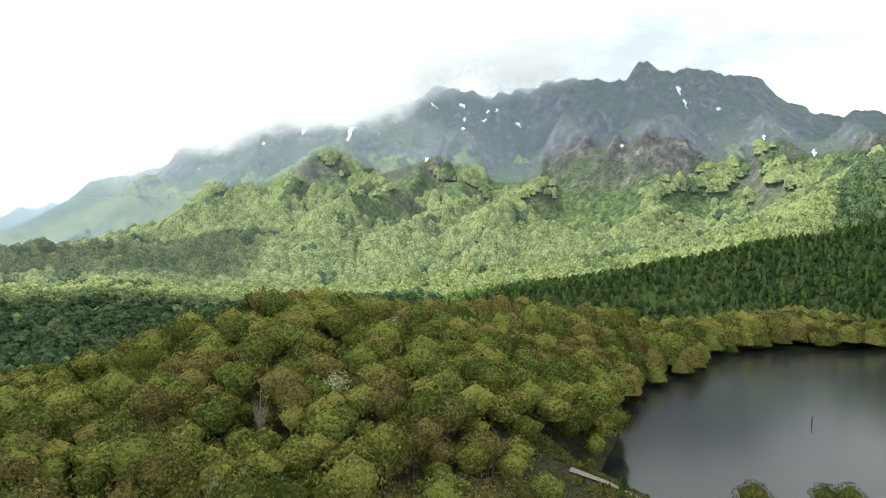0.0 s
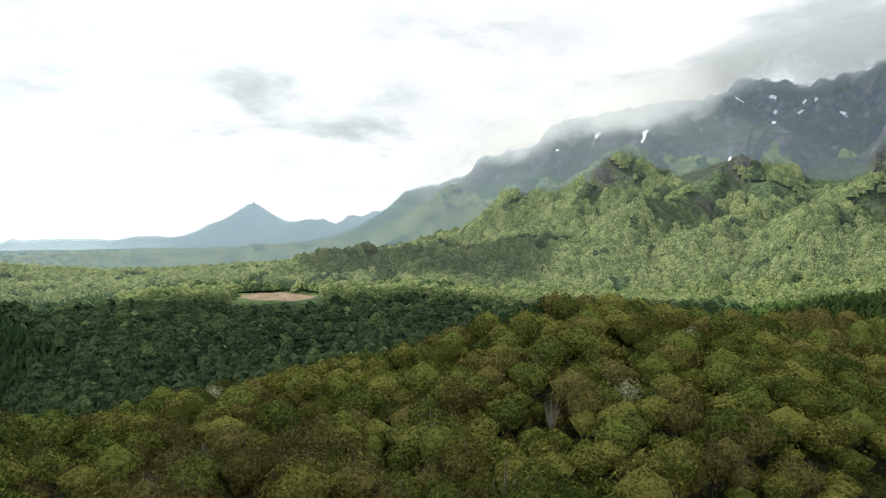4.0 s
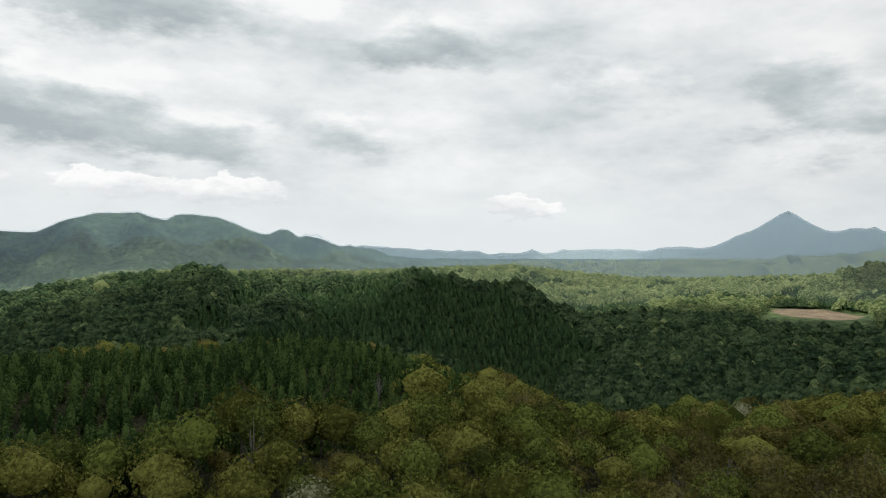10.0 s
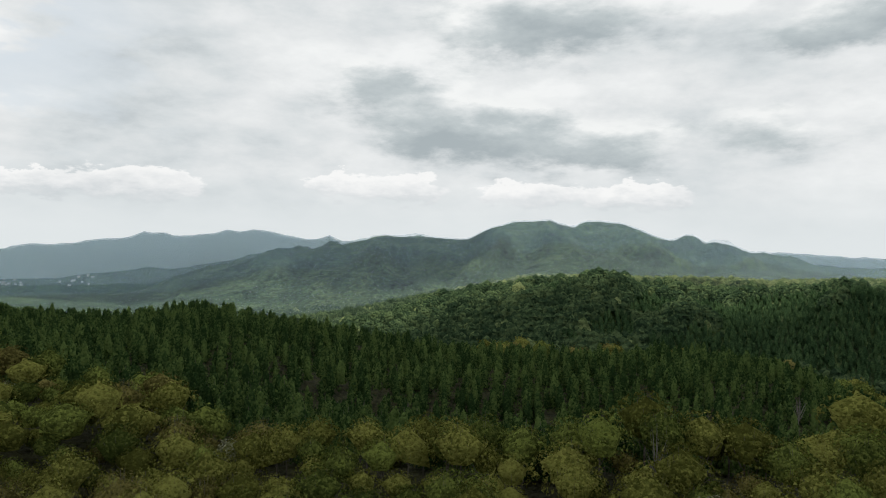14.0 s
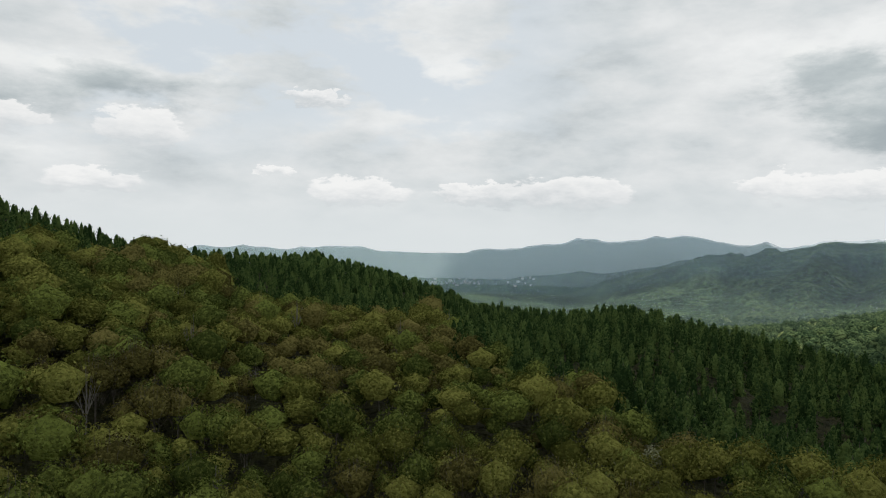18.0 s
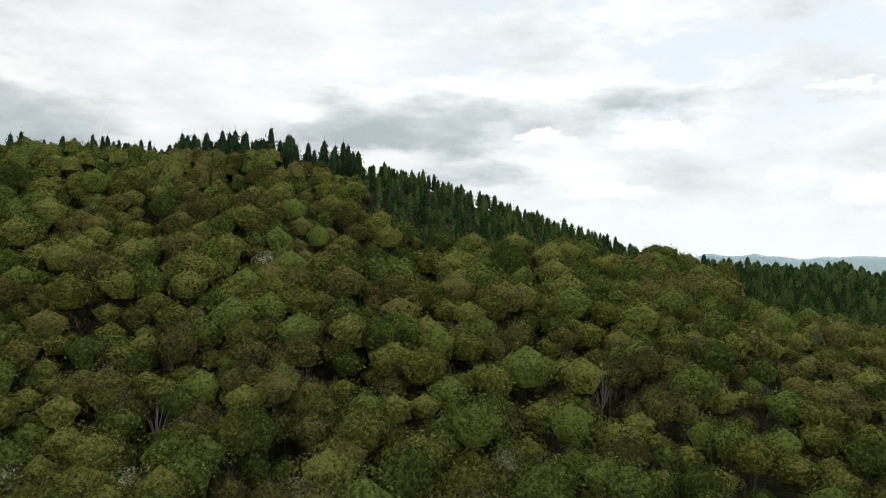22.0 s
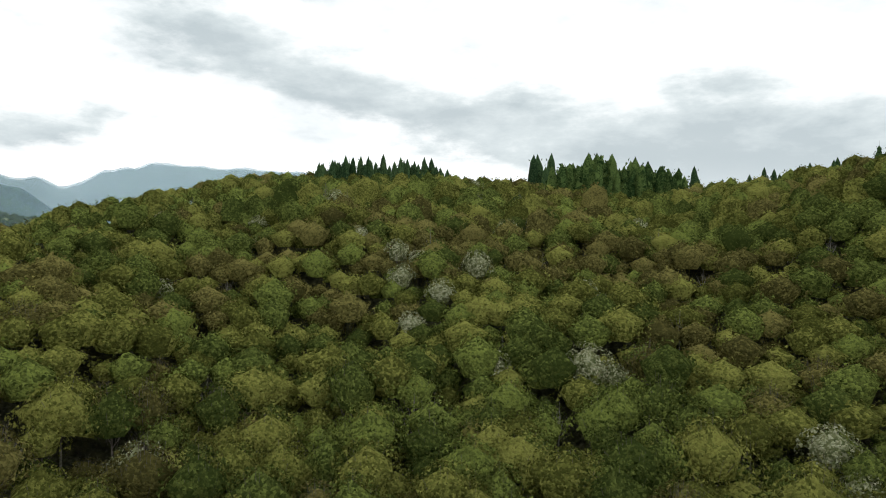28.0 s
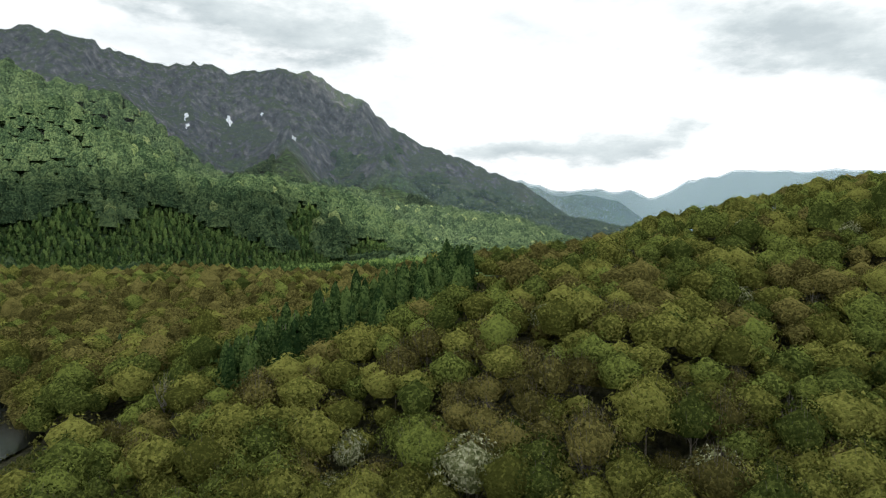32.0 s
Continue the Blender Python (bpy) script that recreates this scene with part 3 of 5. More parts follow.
def ground_material():
    m, k = material("forest_land")
    geo = k.put("ShaderNodeNewGeometry")
    pos, nor = geo.outputs["Position"], geo.outputs["Normal"]
    z = k.put("ShaderNodeSeparateXYZ", {0: pos}).outputs[2]
    nz = k.put("ShaderNodeSeparateXYZ", {0: nor}).outputs[2]
    cells = k.put("ShaderNodeTexVoronoi", {"Vector": pos, "Scale": 0.11}, feature="F1")
    crown = k.math("SUBTRACT", 1.0, cells.outputs["Distance"])
    wide, grain = k.noise(pos, 0.006, 3.0), k.noise(pos, 0.05, 4.0)
    tone = k.math("ADD", k.math("MULTIPLY", wide, 0.55), k.math("MULTIPLY", grain, 0.45))
    wood = k.ramp(tone, [(0.34, (0.034, 0.066, 0.026)), (0.46, (0.060, 0.105, 0.034)), (0.56, (0.10, 0.15, 0.044)), (0.68, (0.16, 0.20, 0.065))])
    # darker green far off, with cloud shade put into the colour
    far_dark_wood = k.ramp(tone, [(0.36, (0.016, 0.038, 0.020)), (0.5, (0.034, 0.072, 0.034)), (0.64, (0.080, 0.130, 0.052))])
    distance = k.put("ShaderNodeVectorMath", {0: pos}, operation="LENGTH").outputs["Value"]
    wood = k.mix(k.step(distance, 2250.0, 2650.0), wood, far_dark_wood)
    wood = k.mix(0.5, wood, k.put("ShaderNodeSeparateXYZ", {0: cells.outputs["Color"]}).outputs[0], "SOFT_LIGHT")
    # leaf litter under the nearer trees
    flat = k.put("ShaderNodeVectorMath", {0: pos}, operation="LENGTH").outputs["Value"]
    litter = k.ramp(k.noise(pos, 0.35, 4.0), [(0.35, (0.034, 0.034, 0.017)), (0.65, (0.085, 0.085, 0.036))])
    wood = k.mix(k.step(flat, 450.0, 760.0), litter, wood)
    # bare rock where it is steep and high, scrub on the ledges
    tall = k.put("ShaderNodeMapping", {"Vector": pos, "Scale": (0.045, 0.045, 0.012)}).outputs[0]
    rgrain = k.noise(tall, 1.0, 7.0, 0.68)
    rock = k.ramp(rgrain, [(0.36, (0.030, 0.033, 0.038)), (0.50, (0.072, 0.076, 0.080)), (0.60, (0.135, 0.132, 0.128)), (0.74, (0.29, 0.27, 0.25))])
    scrub = k.ramp(grain, [(0.35, (0.026, 0.042, 0.028)), (0.65, (0.066, 0.088, 0.046))])
    steep = k.step(k.math("ADD", nz, k.math("MULTIPLY", k.math("SUBTRACT", grain, 0.5), 0.9)), 0.66, 0.84, 1.0, 0.0)
    up = k.step(k.math("ADD", z, k.math("MULTIPLY", k.math("SUBTRACT", wide, 0.5), 420.0)), 150.0, 290.0)
    crag = k.mix(steep, scrub, rock)
    # only the near range is bare on top
    up = k.math("MULTIPLY", up, k.step(flat, 2880.0, 3020.0, 1.0, 0.0))
    col = k.mix(up, wood, crag)
    # a brown ploughed field on the plateau
    off = k.put("ShaderNodeVectorMath", {0: pos, 1: FIELD}, operation="SUBTRACT").outputs[0]
    off = k.put("ShaderNodeMapping", {"Vector": off, "Rotation": (0, 0, radians(-37.0)), "Scale": (1 / FIELD_SIZE[0], 1 / FIELD_SIZE[1], 0.0)}).outputs[0]
    far_out = k.put("ShaderNodeVectorMath", {0: off}, operation="LENGTH").outputs["Value"]
    soil = k.ramp(grain, [(0.3, (0.20, 0.15, 0.10)), (0.7, (0.36, 0.28, 0.19))])
    col = k.mix(k.step(k.math("ADD", far_out, k.math("MULTIPLY", k.math("SUBTRACT", grain, 0.5), 0.5)), 0.85, 1.0, 1.0, 0.0), col, soil)
    height_map = k.math("ADD", k.math("MULTIPLY", crown, k.step(flat, 1800.0, 2600.0, 6.0, 1.5)), k.math("MULTIPLY", rgrain, 26.0))
    finish(k, col, 0.95, height_map, 0.8, 1.0)
    return m


LAND = ground_material()


def water_material():
    m, k = material("dark_pond_water")
    pos = k.put("ShaderNodeNewGeometry").outputs["Position"]
    n = k.noise(pos, 0.9, 3.0)
    b = finish(k, (0.016, 0.019, 0.020), 0.15, n, 0.16, 0.05)
    b.inputs["Specular IOR Level"].default_value = 0.16
    return m


# ---- ground and pond ----
def grid_mesh(name, x, y, z, closed):
    rows, cols = x.shape
    me = bpy.data.meshes.new(name)
    v = np.stack([x, y, z], -1).reshape(-1, 3)
    i = np.arange(rows - 1)[:, None] * cols
    j = np.arange(cols if closed else cols - 1)[None, :]
    k = (j + 1) % cols
    f = np.stack([i + j, i + k, i + k + cols, i + j + cols], -1).reshape(-1, 4)
    return raw_mesh(me, v, f)


def raw_mesh(me, v, f, smooth=True):
    """A mesh from corner numbers; a face of four whose last two are one is a triangle."""
    keep = np.ones(f.shape, bool)
    keep[:, -1] = f[:, -1] != f[:, -2]
    count = keep.sum(1).astype(np.int32)
    loops = np.ascontiguousarray(f[keep], np.int32)
    me.vertices.add(len(v))
    me.vertices.foreach_set("co", np.ascontiguousarray(v, np.float32).ravel())
    me.loops.add(len(loops))
    me.loops.foreach_set("vertex_index", loops)
    me.polygons.add(len(f))
    me.polygons.foreach_set("loop_start", np.concatenate([[0], np.cumsum(count)[:-1]]).astype(np.int32))
    me.polygons.foreach_set("loop_total", count)
    me.polygons.foreach_set("use_smooth", np.full(len(f), smooth, bool))
    me.update(calc_edges=True)
    return me


def make_ground():
    # finer towards the mountains
    az = np.radians(np.concatenate([np.arange(0, 32, 0.2), np.arange(32, 66, 0.3), np.arange(66, 122, 0.24), np.arange(122, 262, 0.9), np.arange(262, 360, 0.2)]))
    r = np.concatenate([[0.5, 12.0], np.geomspace(22.0, 400.0, 32), np.linspace(416, 1180, 40), np.linspace(1200, 2760, 112), np.geomspace(2800, 4985, 34)])
    rr, aa = np.meshgrid(r, az, indexing="ij")
    x, y = -rr * np.sin(aa), rr * np.cos(aa)
    me = grid_mesh("ground", x, y, height(x, y), True)
    me.flip_normals()
    me.materials.append(LAND)
    tagged(new("ground", me), "wooded hills and steep rocky mountains round a pond", "ground", kind="structure")


make_ground()


def make_pond():
    bm = bmesh.new()
    ring_points = [Vector((x, y, 0)) for x, y in SHORE]
    centre = sum(ring_points, Vector()) / len(ring_points)
    vs = [bm.verts.new(centre + (p - centre) * 1.06) for p in ring_points]
    bm.faces.new(vs)
    bmesh.ops.triangulate(bm, faces=bm.faces[:])
    me = bpy.data.meshes.new("pond_water")
    bm.to_mesh(me)
    bm.free()
    for p in me.polygons:
        if p.normal.z < 0:
            me.flip_normals()
            break
    me.materials.append(water_material())
    tagged(new("pond_water", me), "still dark grey pond reflecting the cloudy sky", "water", kind="structure")


make_pond()


def shade_clouds():
    """Heaped clouds added high above, out of view: they keep the sun off the wood below and off the high ridge."""
    m, k = material("thick_white_cloud")
    d, t = k.put("ShaderNodeBsdfDiffuse", {0: (0.85, 0.87, 0.88)}), k.put("ShaderNodeBsdfTranslucent", {0: (0.85, 0.87, 0.88)})
    mixed = k.put("ShaderNodeMixShader", {0: 0.6})
    k.tree.links.new(d.outputs[0], mixed.inputs[1])
    k.tree.links.new(t.outputs[0], mixed.inputs[2])
    k.tree.links.new(mixed.outputs[0], k.put("ShaderNodeOutputMaterial").inputs[0])
    up = 3600.0
    # azimuth and distance of the shaded land, its half length across and along the view, turn
    spots = [(0, 0, 560, 560, 0), (34, 640, 470, 420, 34), (24, 1480, 330, 150, 24), (90, 470, 420, 290, 90), (150, 520, 430, 380, 150), (205, 480, 430, 380, 205), (260, 450, 400, 330, 260), 
             (348, 620, 330, 220, 348), (336, 800, 300, 190, 336), (302, 1060, 360, 170, 302), (350, 2480, 560, 420, 350), (325, 2420, 560, 380, 325), (300, 2200, 700, 520, 300), (277, 2300, 560, 620, 277),
             (120, 3600, 800, 900, 120), (38, 3900, 700, 700, 38), (66, 3600, 600, 500, 66), (101, 2950, 420, 260, 101), (88, 1500, 420, 120, 88), (305, 640, 300, 200, 305), (262, 3900, 900, 700, 262), (250, 3900, 500, 600, 250)]
    for n, (a, r, w, l, turn) in enumerate(spots):
        bm = bmesh.new()
        bmesh.ops.create_icosphere(bm, subdivisions=4, radius=1.0)
        for v in bm.verts:
            q = v.co * (1 + 0.22 * noise.noise(v.co * 1.7 + Vector((n * 3.1, 0, 0))) + 0.10 * noise.noise(v.co * 5.0 + Vector((0, n * 2.3, 0))))
            v.co = (q.x * w, q.y * l, max(q.z, -0.25) * 130)
        me = bpy.data.meshes.new("cloud")
        bm.to_mesh(me)
        bm.free()
        me.materials.append(m)
        ob = tagged(new("cloud", me), "broad white heaped cloud added out of view to shade the land", "cloud", kind="stuff")
        x, y = -r * math.sin(radians(a)), r * math.cos(radians(a))
        rise = up - float(height(x, y))
        ob.matrix_world = pose(x + sun_way.x / sun_way.z * rise, y + sun_way.y / sun_way.z * rise, up, 0, 0, turn)


shade_clouds()


def haze_layers():
    """Haze put in as faint tinted curtains in the distance that the sky lights."""
    fine_az = np.arange(0, 360, 0.5)
    far = np.arange(1260.0, 4980.0, 20.0)
    rr, az_grid = np.meshgrid(far, np.radians(fine_az), indexing="ij")
    land = (height(-rr * np.sin(az_grid), rr * np.cos(az_grid)) - EYE) / rr
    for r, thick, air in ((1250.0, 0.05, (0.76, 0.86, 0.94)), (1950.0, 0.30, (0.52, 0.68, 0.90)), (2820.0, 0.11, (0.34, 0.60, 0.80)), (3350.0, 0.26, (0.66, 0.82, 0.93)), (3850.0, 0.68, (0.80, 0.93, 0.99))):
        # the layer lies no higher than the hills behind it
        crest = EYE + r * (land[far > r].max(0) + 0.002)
        m, k = material("haze_curtain")
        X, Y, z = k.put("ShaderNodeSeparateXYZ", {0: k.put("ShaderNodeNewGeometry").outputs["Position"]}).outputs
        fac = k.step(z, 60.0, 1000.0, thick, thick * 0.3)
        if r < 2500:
            # the nearer curtains are made denser towards the north-west, to pale the ridge
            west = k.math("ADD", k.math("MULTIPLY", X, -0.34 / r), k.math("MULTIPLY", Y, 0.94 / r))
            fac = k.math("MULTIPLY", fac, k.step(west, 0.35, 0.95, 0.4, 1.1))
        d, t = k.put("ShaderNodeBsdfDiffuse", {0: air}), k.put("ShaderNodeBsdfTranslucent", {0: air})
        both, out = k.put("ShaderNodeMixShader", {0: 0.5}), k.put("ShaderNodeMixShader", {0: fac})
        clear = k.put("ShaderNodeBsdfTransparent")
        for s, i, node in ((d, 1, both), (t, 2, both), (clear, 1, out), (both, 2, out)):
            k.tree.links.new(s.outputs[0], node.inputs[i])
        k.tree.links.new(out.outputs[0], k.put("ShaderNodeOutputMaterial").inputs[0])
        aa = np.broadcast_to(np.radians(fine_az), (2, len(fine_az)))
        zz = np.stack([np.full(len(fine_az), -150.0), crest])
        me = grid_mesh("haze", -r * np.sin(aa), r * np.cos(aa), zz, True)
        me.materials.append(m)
        ob = tagged(new("haze_backdrop", me), "faint bluish curtain standing in for haze before the distant mountains", "haze", kind="structure")
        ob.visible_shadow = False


haze_layers()


def ridge_mist():
    """A bank of cloud that hangs on the western end of the ridge."""
    base = [(-14, 13.8), (-8, 13.0), (-3, 12.6), (1, 12.0), (6, 10.3), (12, 9.4), (15, 8.6), (19, 7.0), (24, 4.6), (29, 3.0), (34, 2.2)]
    for n, r in enumerate((2380.0, 2500.0)):
        m, k = material("white_mist")
        geo = k.put("ShaderNodeNewGeometry").outputs["Position"]
        v = k.put("ShaderNodeSeparateXYZ", {0: k.put("ShaderNodeUVMap", uv_map="lift").outputs[0]})
        n1 = k.noise(geo, 0.005, 3.0, 0.5)
        f = k.math("ADD", v.outputs[1], k.math("MULTIPLY", k.math("SUBTRACT", n1, 0.5), 0.9))
        fac = k.math("MULTIPLY", k.step(f, 0.08, 0.42), k.step(v.outputs[1], 0.36, 0.74, 0.85, 0.0))
        fac = k.math("MULTIPLY", fac, k.math("MULTIPLY", k.step(v.outputs[0], 0.0, 0.15), k.step(v.outputs[0], 0.55, 0.96, 1.0, 0.0)))
        d, t = k.put("ShaderNodeBsdfDiffuse", {0: (0.97, 0.98, 0.99)}), k.put("ShaderNodeBsdfTranslucent", {0: (0.97, 0.98, 0.99)})
        both, out = k.put("ShaderNodeMixShader", {0: 0.5}), k.put("ShaderNodeMixShader", {0: fac})
        clear = k.put("ShaderNodeBsdfTransparent")
        for s, i, node in ((d, 1, both), (t, 2, both), (clear, 1, out), (both, 2, out)):
            k.tree.links.new(s.outputs[0], node.inputs[i])
        k.tree.links.new(out.outputs[0], k.put("ShaderNodeOutputMaterial").inputs[0])
        az = np.linspace(-14, 34, 60)
        foot = np.interp(az, *np.array(base).T)
        vv, aa = np.meshgrid(np.linspace(0, 1, 12), np.radians(az), indexing="ij")
        el = foot[None, :] - 2.2 + vv * 8.5
        wob = r + 40 * np.sin(aa * 14 + n) - 60 * vv
        x, y, z = -wob * np.sin(aa), wob * np.cos(aa), EYE + wob * np.tan(np.radians(el))
        me = grid_mesh("mist", x, y, z, False)
        uv = me.uv_layers.new(name="lift")
        grid = np.stack([np.broadcast_to(np.linspace(0, 1, 60)[None, :], vv.shape), vv], -1).reshape(-1, 2)
        index = np.zeros(len(me.loops), np.int32)
        me.loops.foreach_get("vertex_index", index)
        uv.data.foreach_set("uv", np.ascontiguousarray(grid[index], np.float32).ravel())
        me.materials.append(m)
        ob = tagged(new("mist", me), "soft white cloud bank clinging to the mountain ridge", "cloud", kind="stuff")
        ob.visible_shadow = False


ridge_mist()


def reach(az, el, r0=1700.0, r1=2900.0):
    """The distance at which the land is first met along a line of sight."""
    r = np.linspace(r0, r1, 600)
    a = math.radians(az)
    up = np.degrees(np.arctan2(height(-r * math.sin(a), r * math.cos(a)) - EYE, r))
    hit = np.flatnonzero(up >= el)
    return float(r[hit[0]]) if len(hit) else None


def snow():
    """Streaks of old snow in the gullies below the ridge."""
    m, k = material("old_snow")
    pos = k.put("ShaderNodeNewGeometry").outputs["Position"]
    finish(k, k.ramp(k.noise(pos, 0.1, 4.0), [(0.3, (0.70, 0.73, 0.76)), (0.7, (0.88, 0.90, 0.92))]), 0.6)
    # azimuth, top and bottom angle, lean, half width in degrees
    for a, top, low, lean, w in ((7.6, 8.8, 7.7, 0.3, 0.17), (11.2, 8.6, 8.0, 0.4, 0.10), (-1.3, 10.9, 10.5, -0.3, 0.16), (1.2, 10.9, 10.4, -0.7, 0.07), (-3.6, 10.4, 10.1, 0.2, 0.10), (-4.3, 10.5, 10.2, 0.1, 0.09), (-3.4, 9.7, 9.4, 0.3, 0.10), (-5.9, 9.4, 9.0, -0.3, 0.12),
                                 (-1.5, 9.0, 8.7, 0.0, 0.10), (-1.6, 9.8, 9.4, 0.0, 0.07), (1.4, 6.5, 6.2, 0.1, 0.10), (14.5, 7.3, 7.1, 0.1, 0.09), (-18.4, 11.9, 11.2, -0.2, 0.11), (-18.9, 10.9, 10.2, -0.2, 0.06), (-21.4, 10.2, 9.9, 0.0, 0.12), (-14.3, 7.6, 7.3, 0.0, 0.10), (-24.6, 8.0, 7.6, 0.0, 0.08), (-27.9, 6.8, 6.3, -0.1, 0.10),
                                 (298.6, 8.9, 8.1, -0.2, 0.16), (301.6, 8.9, 8.3, 0.2, 0.10), (301.5, 8.1, 7.7, 0.2, 0.10), (293.6, 7.6, 7.2, -0.2, 0.11), (296, 9.3, 9.0, 0.1, 0.08)):
        rows = []
        for i in range(9):
            t = i / 8
            wide = w * (0.35 + 0.9 * math.sin(math.pi * min(t * 1.15 + 0.08, 1.0))) * (1 + 0.35 * math.sin(7 * t + a))
            row = []
            for side in (-1, -0.3, 0.4, 1):
                aa = a + lean * t + side * wide + 0.05 * math.sin(11 * t + a * 3)
                r = reach(aa, top + (low - top) * t)
                if r is None:
                    row = None
                    break
                q = radians(aa)
                row.append((-r * math.sin(q), r * math.cos(q), float(height(-r * math.sin(q), r * math.cos(q))) + 1.2))
            if row:
                rows.append(row)
        if len(rows) < 3:
            continue
        bm = bmesh.new()
        vs = [[bm.verts.new(p) for p in row] for row in rows]
        for i in range(len(vs) - 1):
            for j in range(3):
                bm.faces.new((vs[i][j], vs[i + 1][j], vs[i + 1][j + 1], vs[i][j + 1]))
        me = bpy.data.meshes.new("snow_patch")
        bm.to_mesh(me)
        bm.free()
        me.materials.append(m)
        tagged(new("snow_patch", me), "streak of old white snow in a rocky mountain gully", "snow", "snow patches on the ridge")


snow()

# ---- trees ----
rng = np.random.RandomState(4)


def ball(n=1):
    bm = bmesh.new()
    bmesh.ops.create_icosphere(bm, subdivisions=n, radius=1.0)
    v = np.array([p.co for p in bm.verts])
    f = np.array([[p.index for p in q.verts] for q in bm.faces])
    bm.free()
    return v, f


BALL_COARSE = ball(1)


def leaves_at(points, normals, size, r):
    """Small pointed sprays at points, roughly facing normals: vertices and triangles written as faces of four."""
    n = len(points)
    nn = normals + r.normal(0, 0.42, (n, 3))
    nn /= np.linalg.norm(nn, axis=1)[:, None]
    a = np.cross(nn, r.normal(0, 1, (n, 3)))
    a /= np.linalg.norm(a, axis=1)[:, None]
    b = np.cross(nn, a)
    s = size * r.uniform(0.6, 1.3, (n, 1))
    w = r.uniform(0.55, 0.95, (n, 1))
    v = np.stack([points + a * s * 1.15, points - a * s * 0.6 + b * s * w, points - a * s * 0.6 - b * s * w], 1).reshape(-1, 3)
    f = np.arange(3 * n).reshape(-1, 3)
    return v, np.concatenate([f, f[:, 2:3]], 1)


def quads(v, f3):
    return v, np.concatenate([f3, f3[:, 2:3]], 1)


def join(parts):
    vs, fs, n = [], [], 0
    for v, f in parts:
        vs.append(v)
        fs.append(f + n)
        n += len(v)
    return np.concatenate(vs), np.concatenate(fs)


def tube(path, radii, sides=5):
    """A tapered limb along a path of points, as triangles doubled to quads."""
    path = np.array(path, float)
    v = []
    for i, p in enumerate(path):
        d = path[min(i + 1, len(path) - 1)] - path[max(i - 1, 0)]
        d /= np.linalg.norm(d)
        a = np.cross(d, (0.31, 0.95, 0.1))
        a /= np.linalg.norm(a)
        b = np.cross(d, a)
        for k in range(sides):
            t = 2 * math.pi * k / sides
            v.append(p + radii[i] * (a * math.cos(t) + b * math.sin(t)))
    f = [[i * sides + k, i * sides + (k + 1) % sides, (i + 1) * sides + (k + 1) % sides, (i + 1) * sides + k] for i in range(len(path) - 1) for k in range(sides)]
    return np.array(v), np.array(f)


def broad_crown(r, height_m, radius, lobes, leaves, size, low=0.3, shell=None, fill=0.84):
    """A broad domed crown: overlapping cushions of single sprays over a dense inside. Gives sprays and inside."""
    base = height_m * low
    tall = height_m - base
    k = np.arange(lobes) + 0.5
    q = np.sqrt(k / lobes) * 0.74
    a = 2.39996 * k + r.uniform(-0.4, 0.4, lobes)
    wide = radius * r.uniform(0.30, 0.46, lobes)
    high = wide * r.uniform(0.7, 0.95, lobes)
    mid = np.stack([radius * q * np.cos(a), radius * q * np.sin(a), base + tall * (0.98 - 0.85 * q ** 2.2) - high + r.uniform(-0.05, 0.05, lobes) * tall], 1)
    axes = np.stack([wide, wide, high], 1)
    pick = r.choice(lobes, leaves * 3, p=wide ** 2 / (wide ** 2).sum())
    d = r.normal(0, 1, (leaves * 3, 3))
    d[:, 2] = np.abs(d[:, 2]) * 1.1 - 0.35
    d /= np.linalg.norm(d, axis=1)[:, None]
    p = mid[pick] + d * axes[pick] * r.uniform(0.86, 1.1, (leaves * 3, 1))
    deep = (((p[:, None] - mid[None]) / axes[None]) ** 2).sum(2)
    deep[np.arange(len(p)), pick] = 9.0
    ok = np.flatnonzero(deep.min(1) > 0.8)[:leaves]
    p, d = p[ok], d[ok]
    dome = (p - (0, 0, base + tall * 0.3)) / (radius, radius, tall * 0.7)
    dome /= np.linalg.norm(dome, axis=1)[:, None]
    face = d * 0.7 + dome * 0.6
    face /= np.linalg.norm(face, axis=1)[:, None]
    v, f = shell
    f = f[np.all(v[f][:, :, 2] > -0.6, axis=1)]
    # the inside follows the cushions
    c = np.array([0, 0, base + tall * 0.35])
    u = v / (np.abs(v).max())
    ray = u * (radius, radius, tall * 0.62)
    o = (c - mid[None]) / axes[None]
    w = ray[:, None] / axes[None]
    A, B, C = (w * w).sum(2), (w * o).sum(2), (o * o).sum(2) - 1
    disc = B * B - A * C
    out = np.where(disc > 0, (-B + np.sqrt(np.maximum(disc, 0))) / A, 0.0).max(1)
    inside = quads(c + ray * (np.clip(out, 0.55, 1.1) * fill)[:, None], f)
    return leaves_at(p, face, size, r), inside


def broad_wood(r, height_m, radius, limbs=4, girth=0.22, top=0.85):
    parts = [tube([(0, 0, -0.6), (0.1, 0, height_m * 0.3), (0.0, 0.15, height_m * 0.55), (0.15, 0.1, height_m * top)], [girth, girth * 0.8, girth * 0.5, girth * 0.12])]
    for i in range(limbs):
        a = 2 * math.pi * (i * 0.382 + 0.1 * r.rand())
        h = height_m * r.uniform(0.3, 0.5)
        e = np.array([math.cos(a), math.sin(a), 0]) * radius * r.uniform(0.6, 0.85)
        parts.append(tube([(0, 0, h), tuple(e * 0.5 + (0, 0, h + height_m * 0.17)), tuple(e + (0, 0, h + height_m * r.uniform(0.3, 0.42)))], [girth * 0.5, girth * 0.3, girth * 0.08], 4))
    return join(parts)


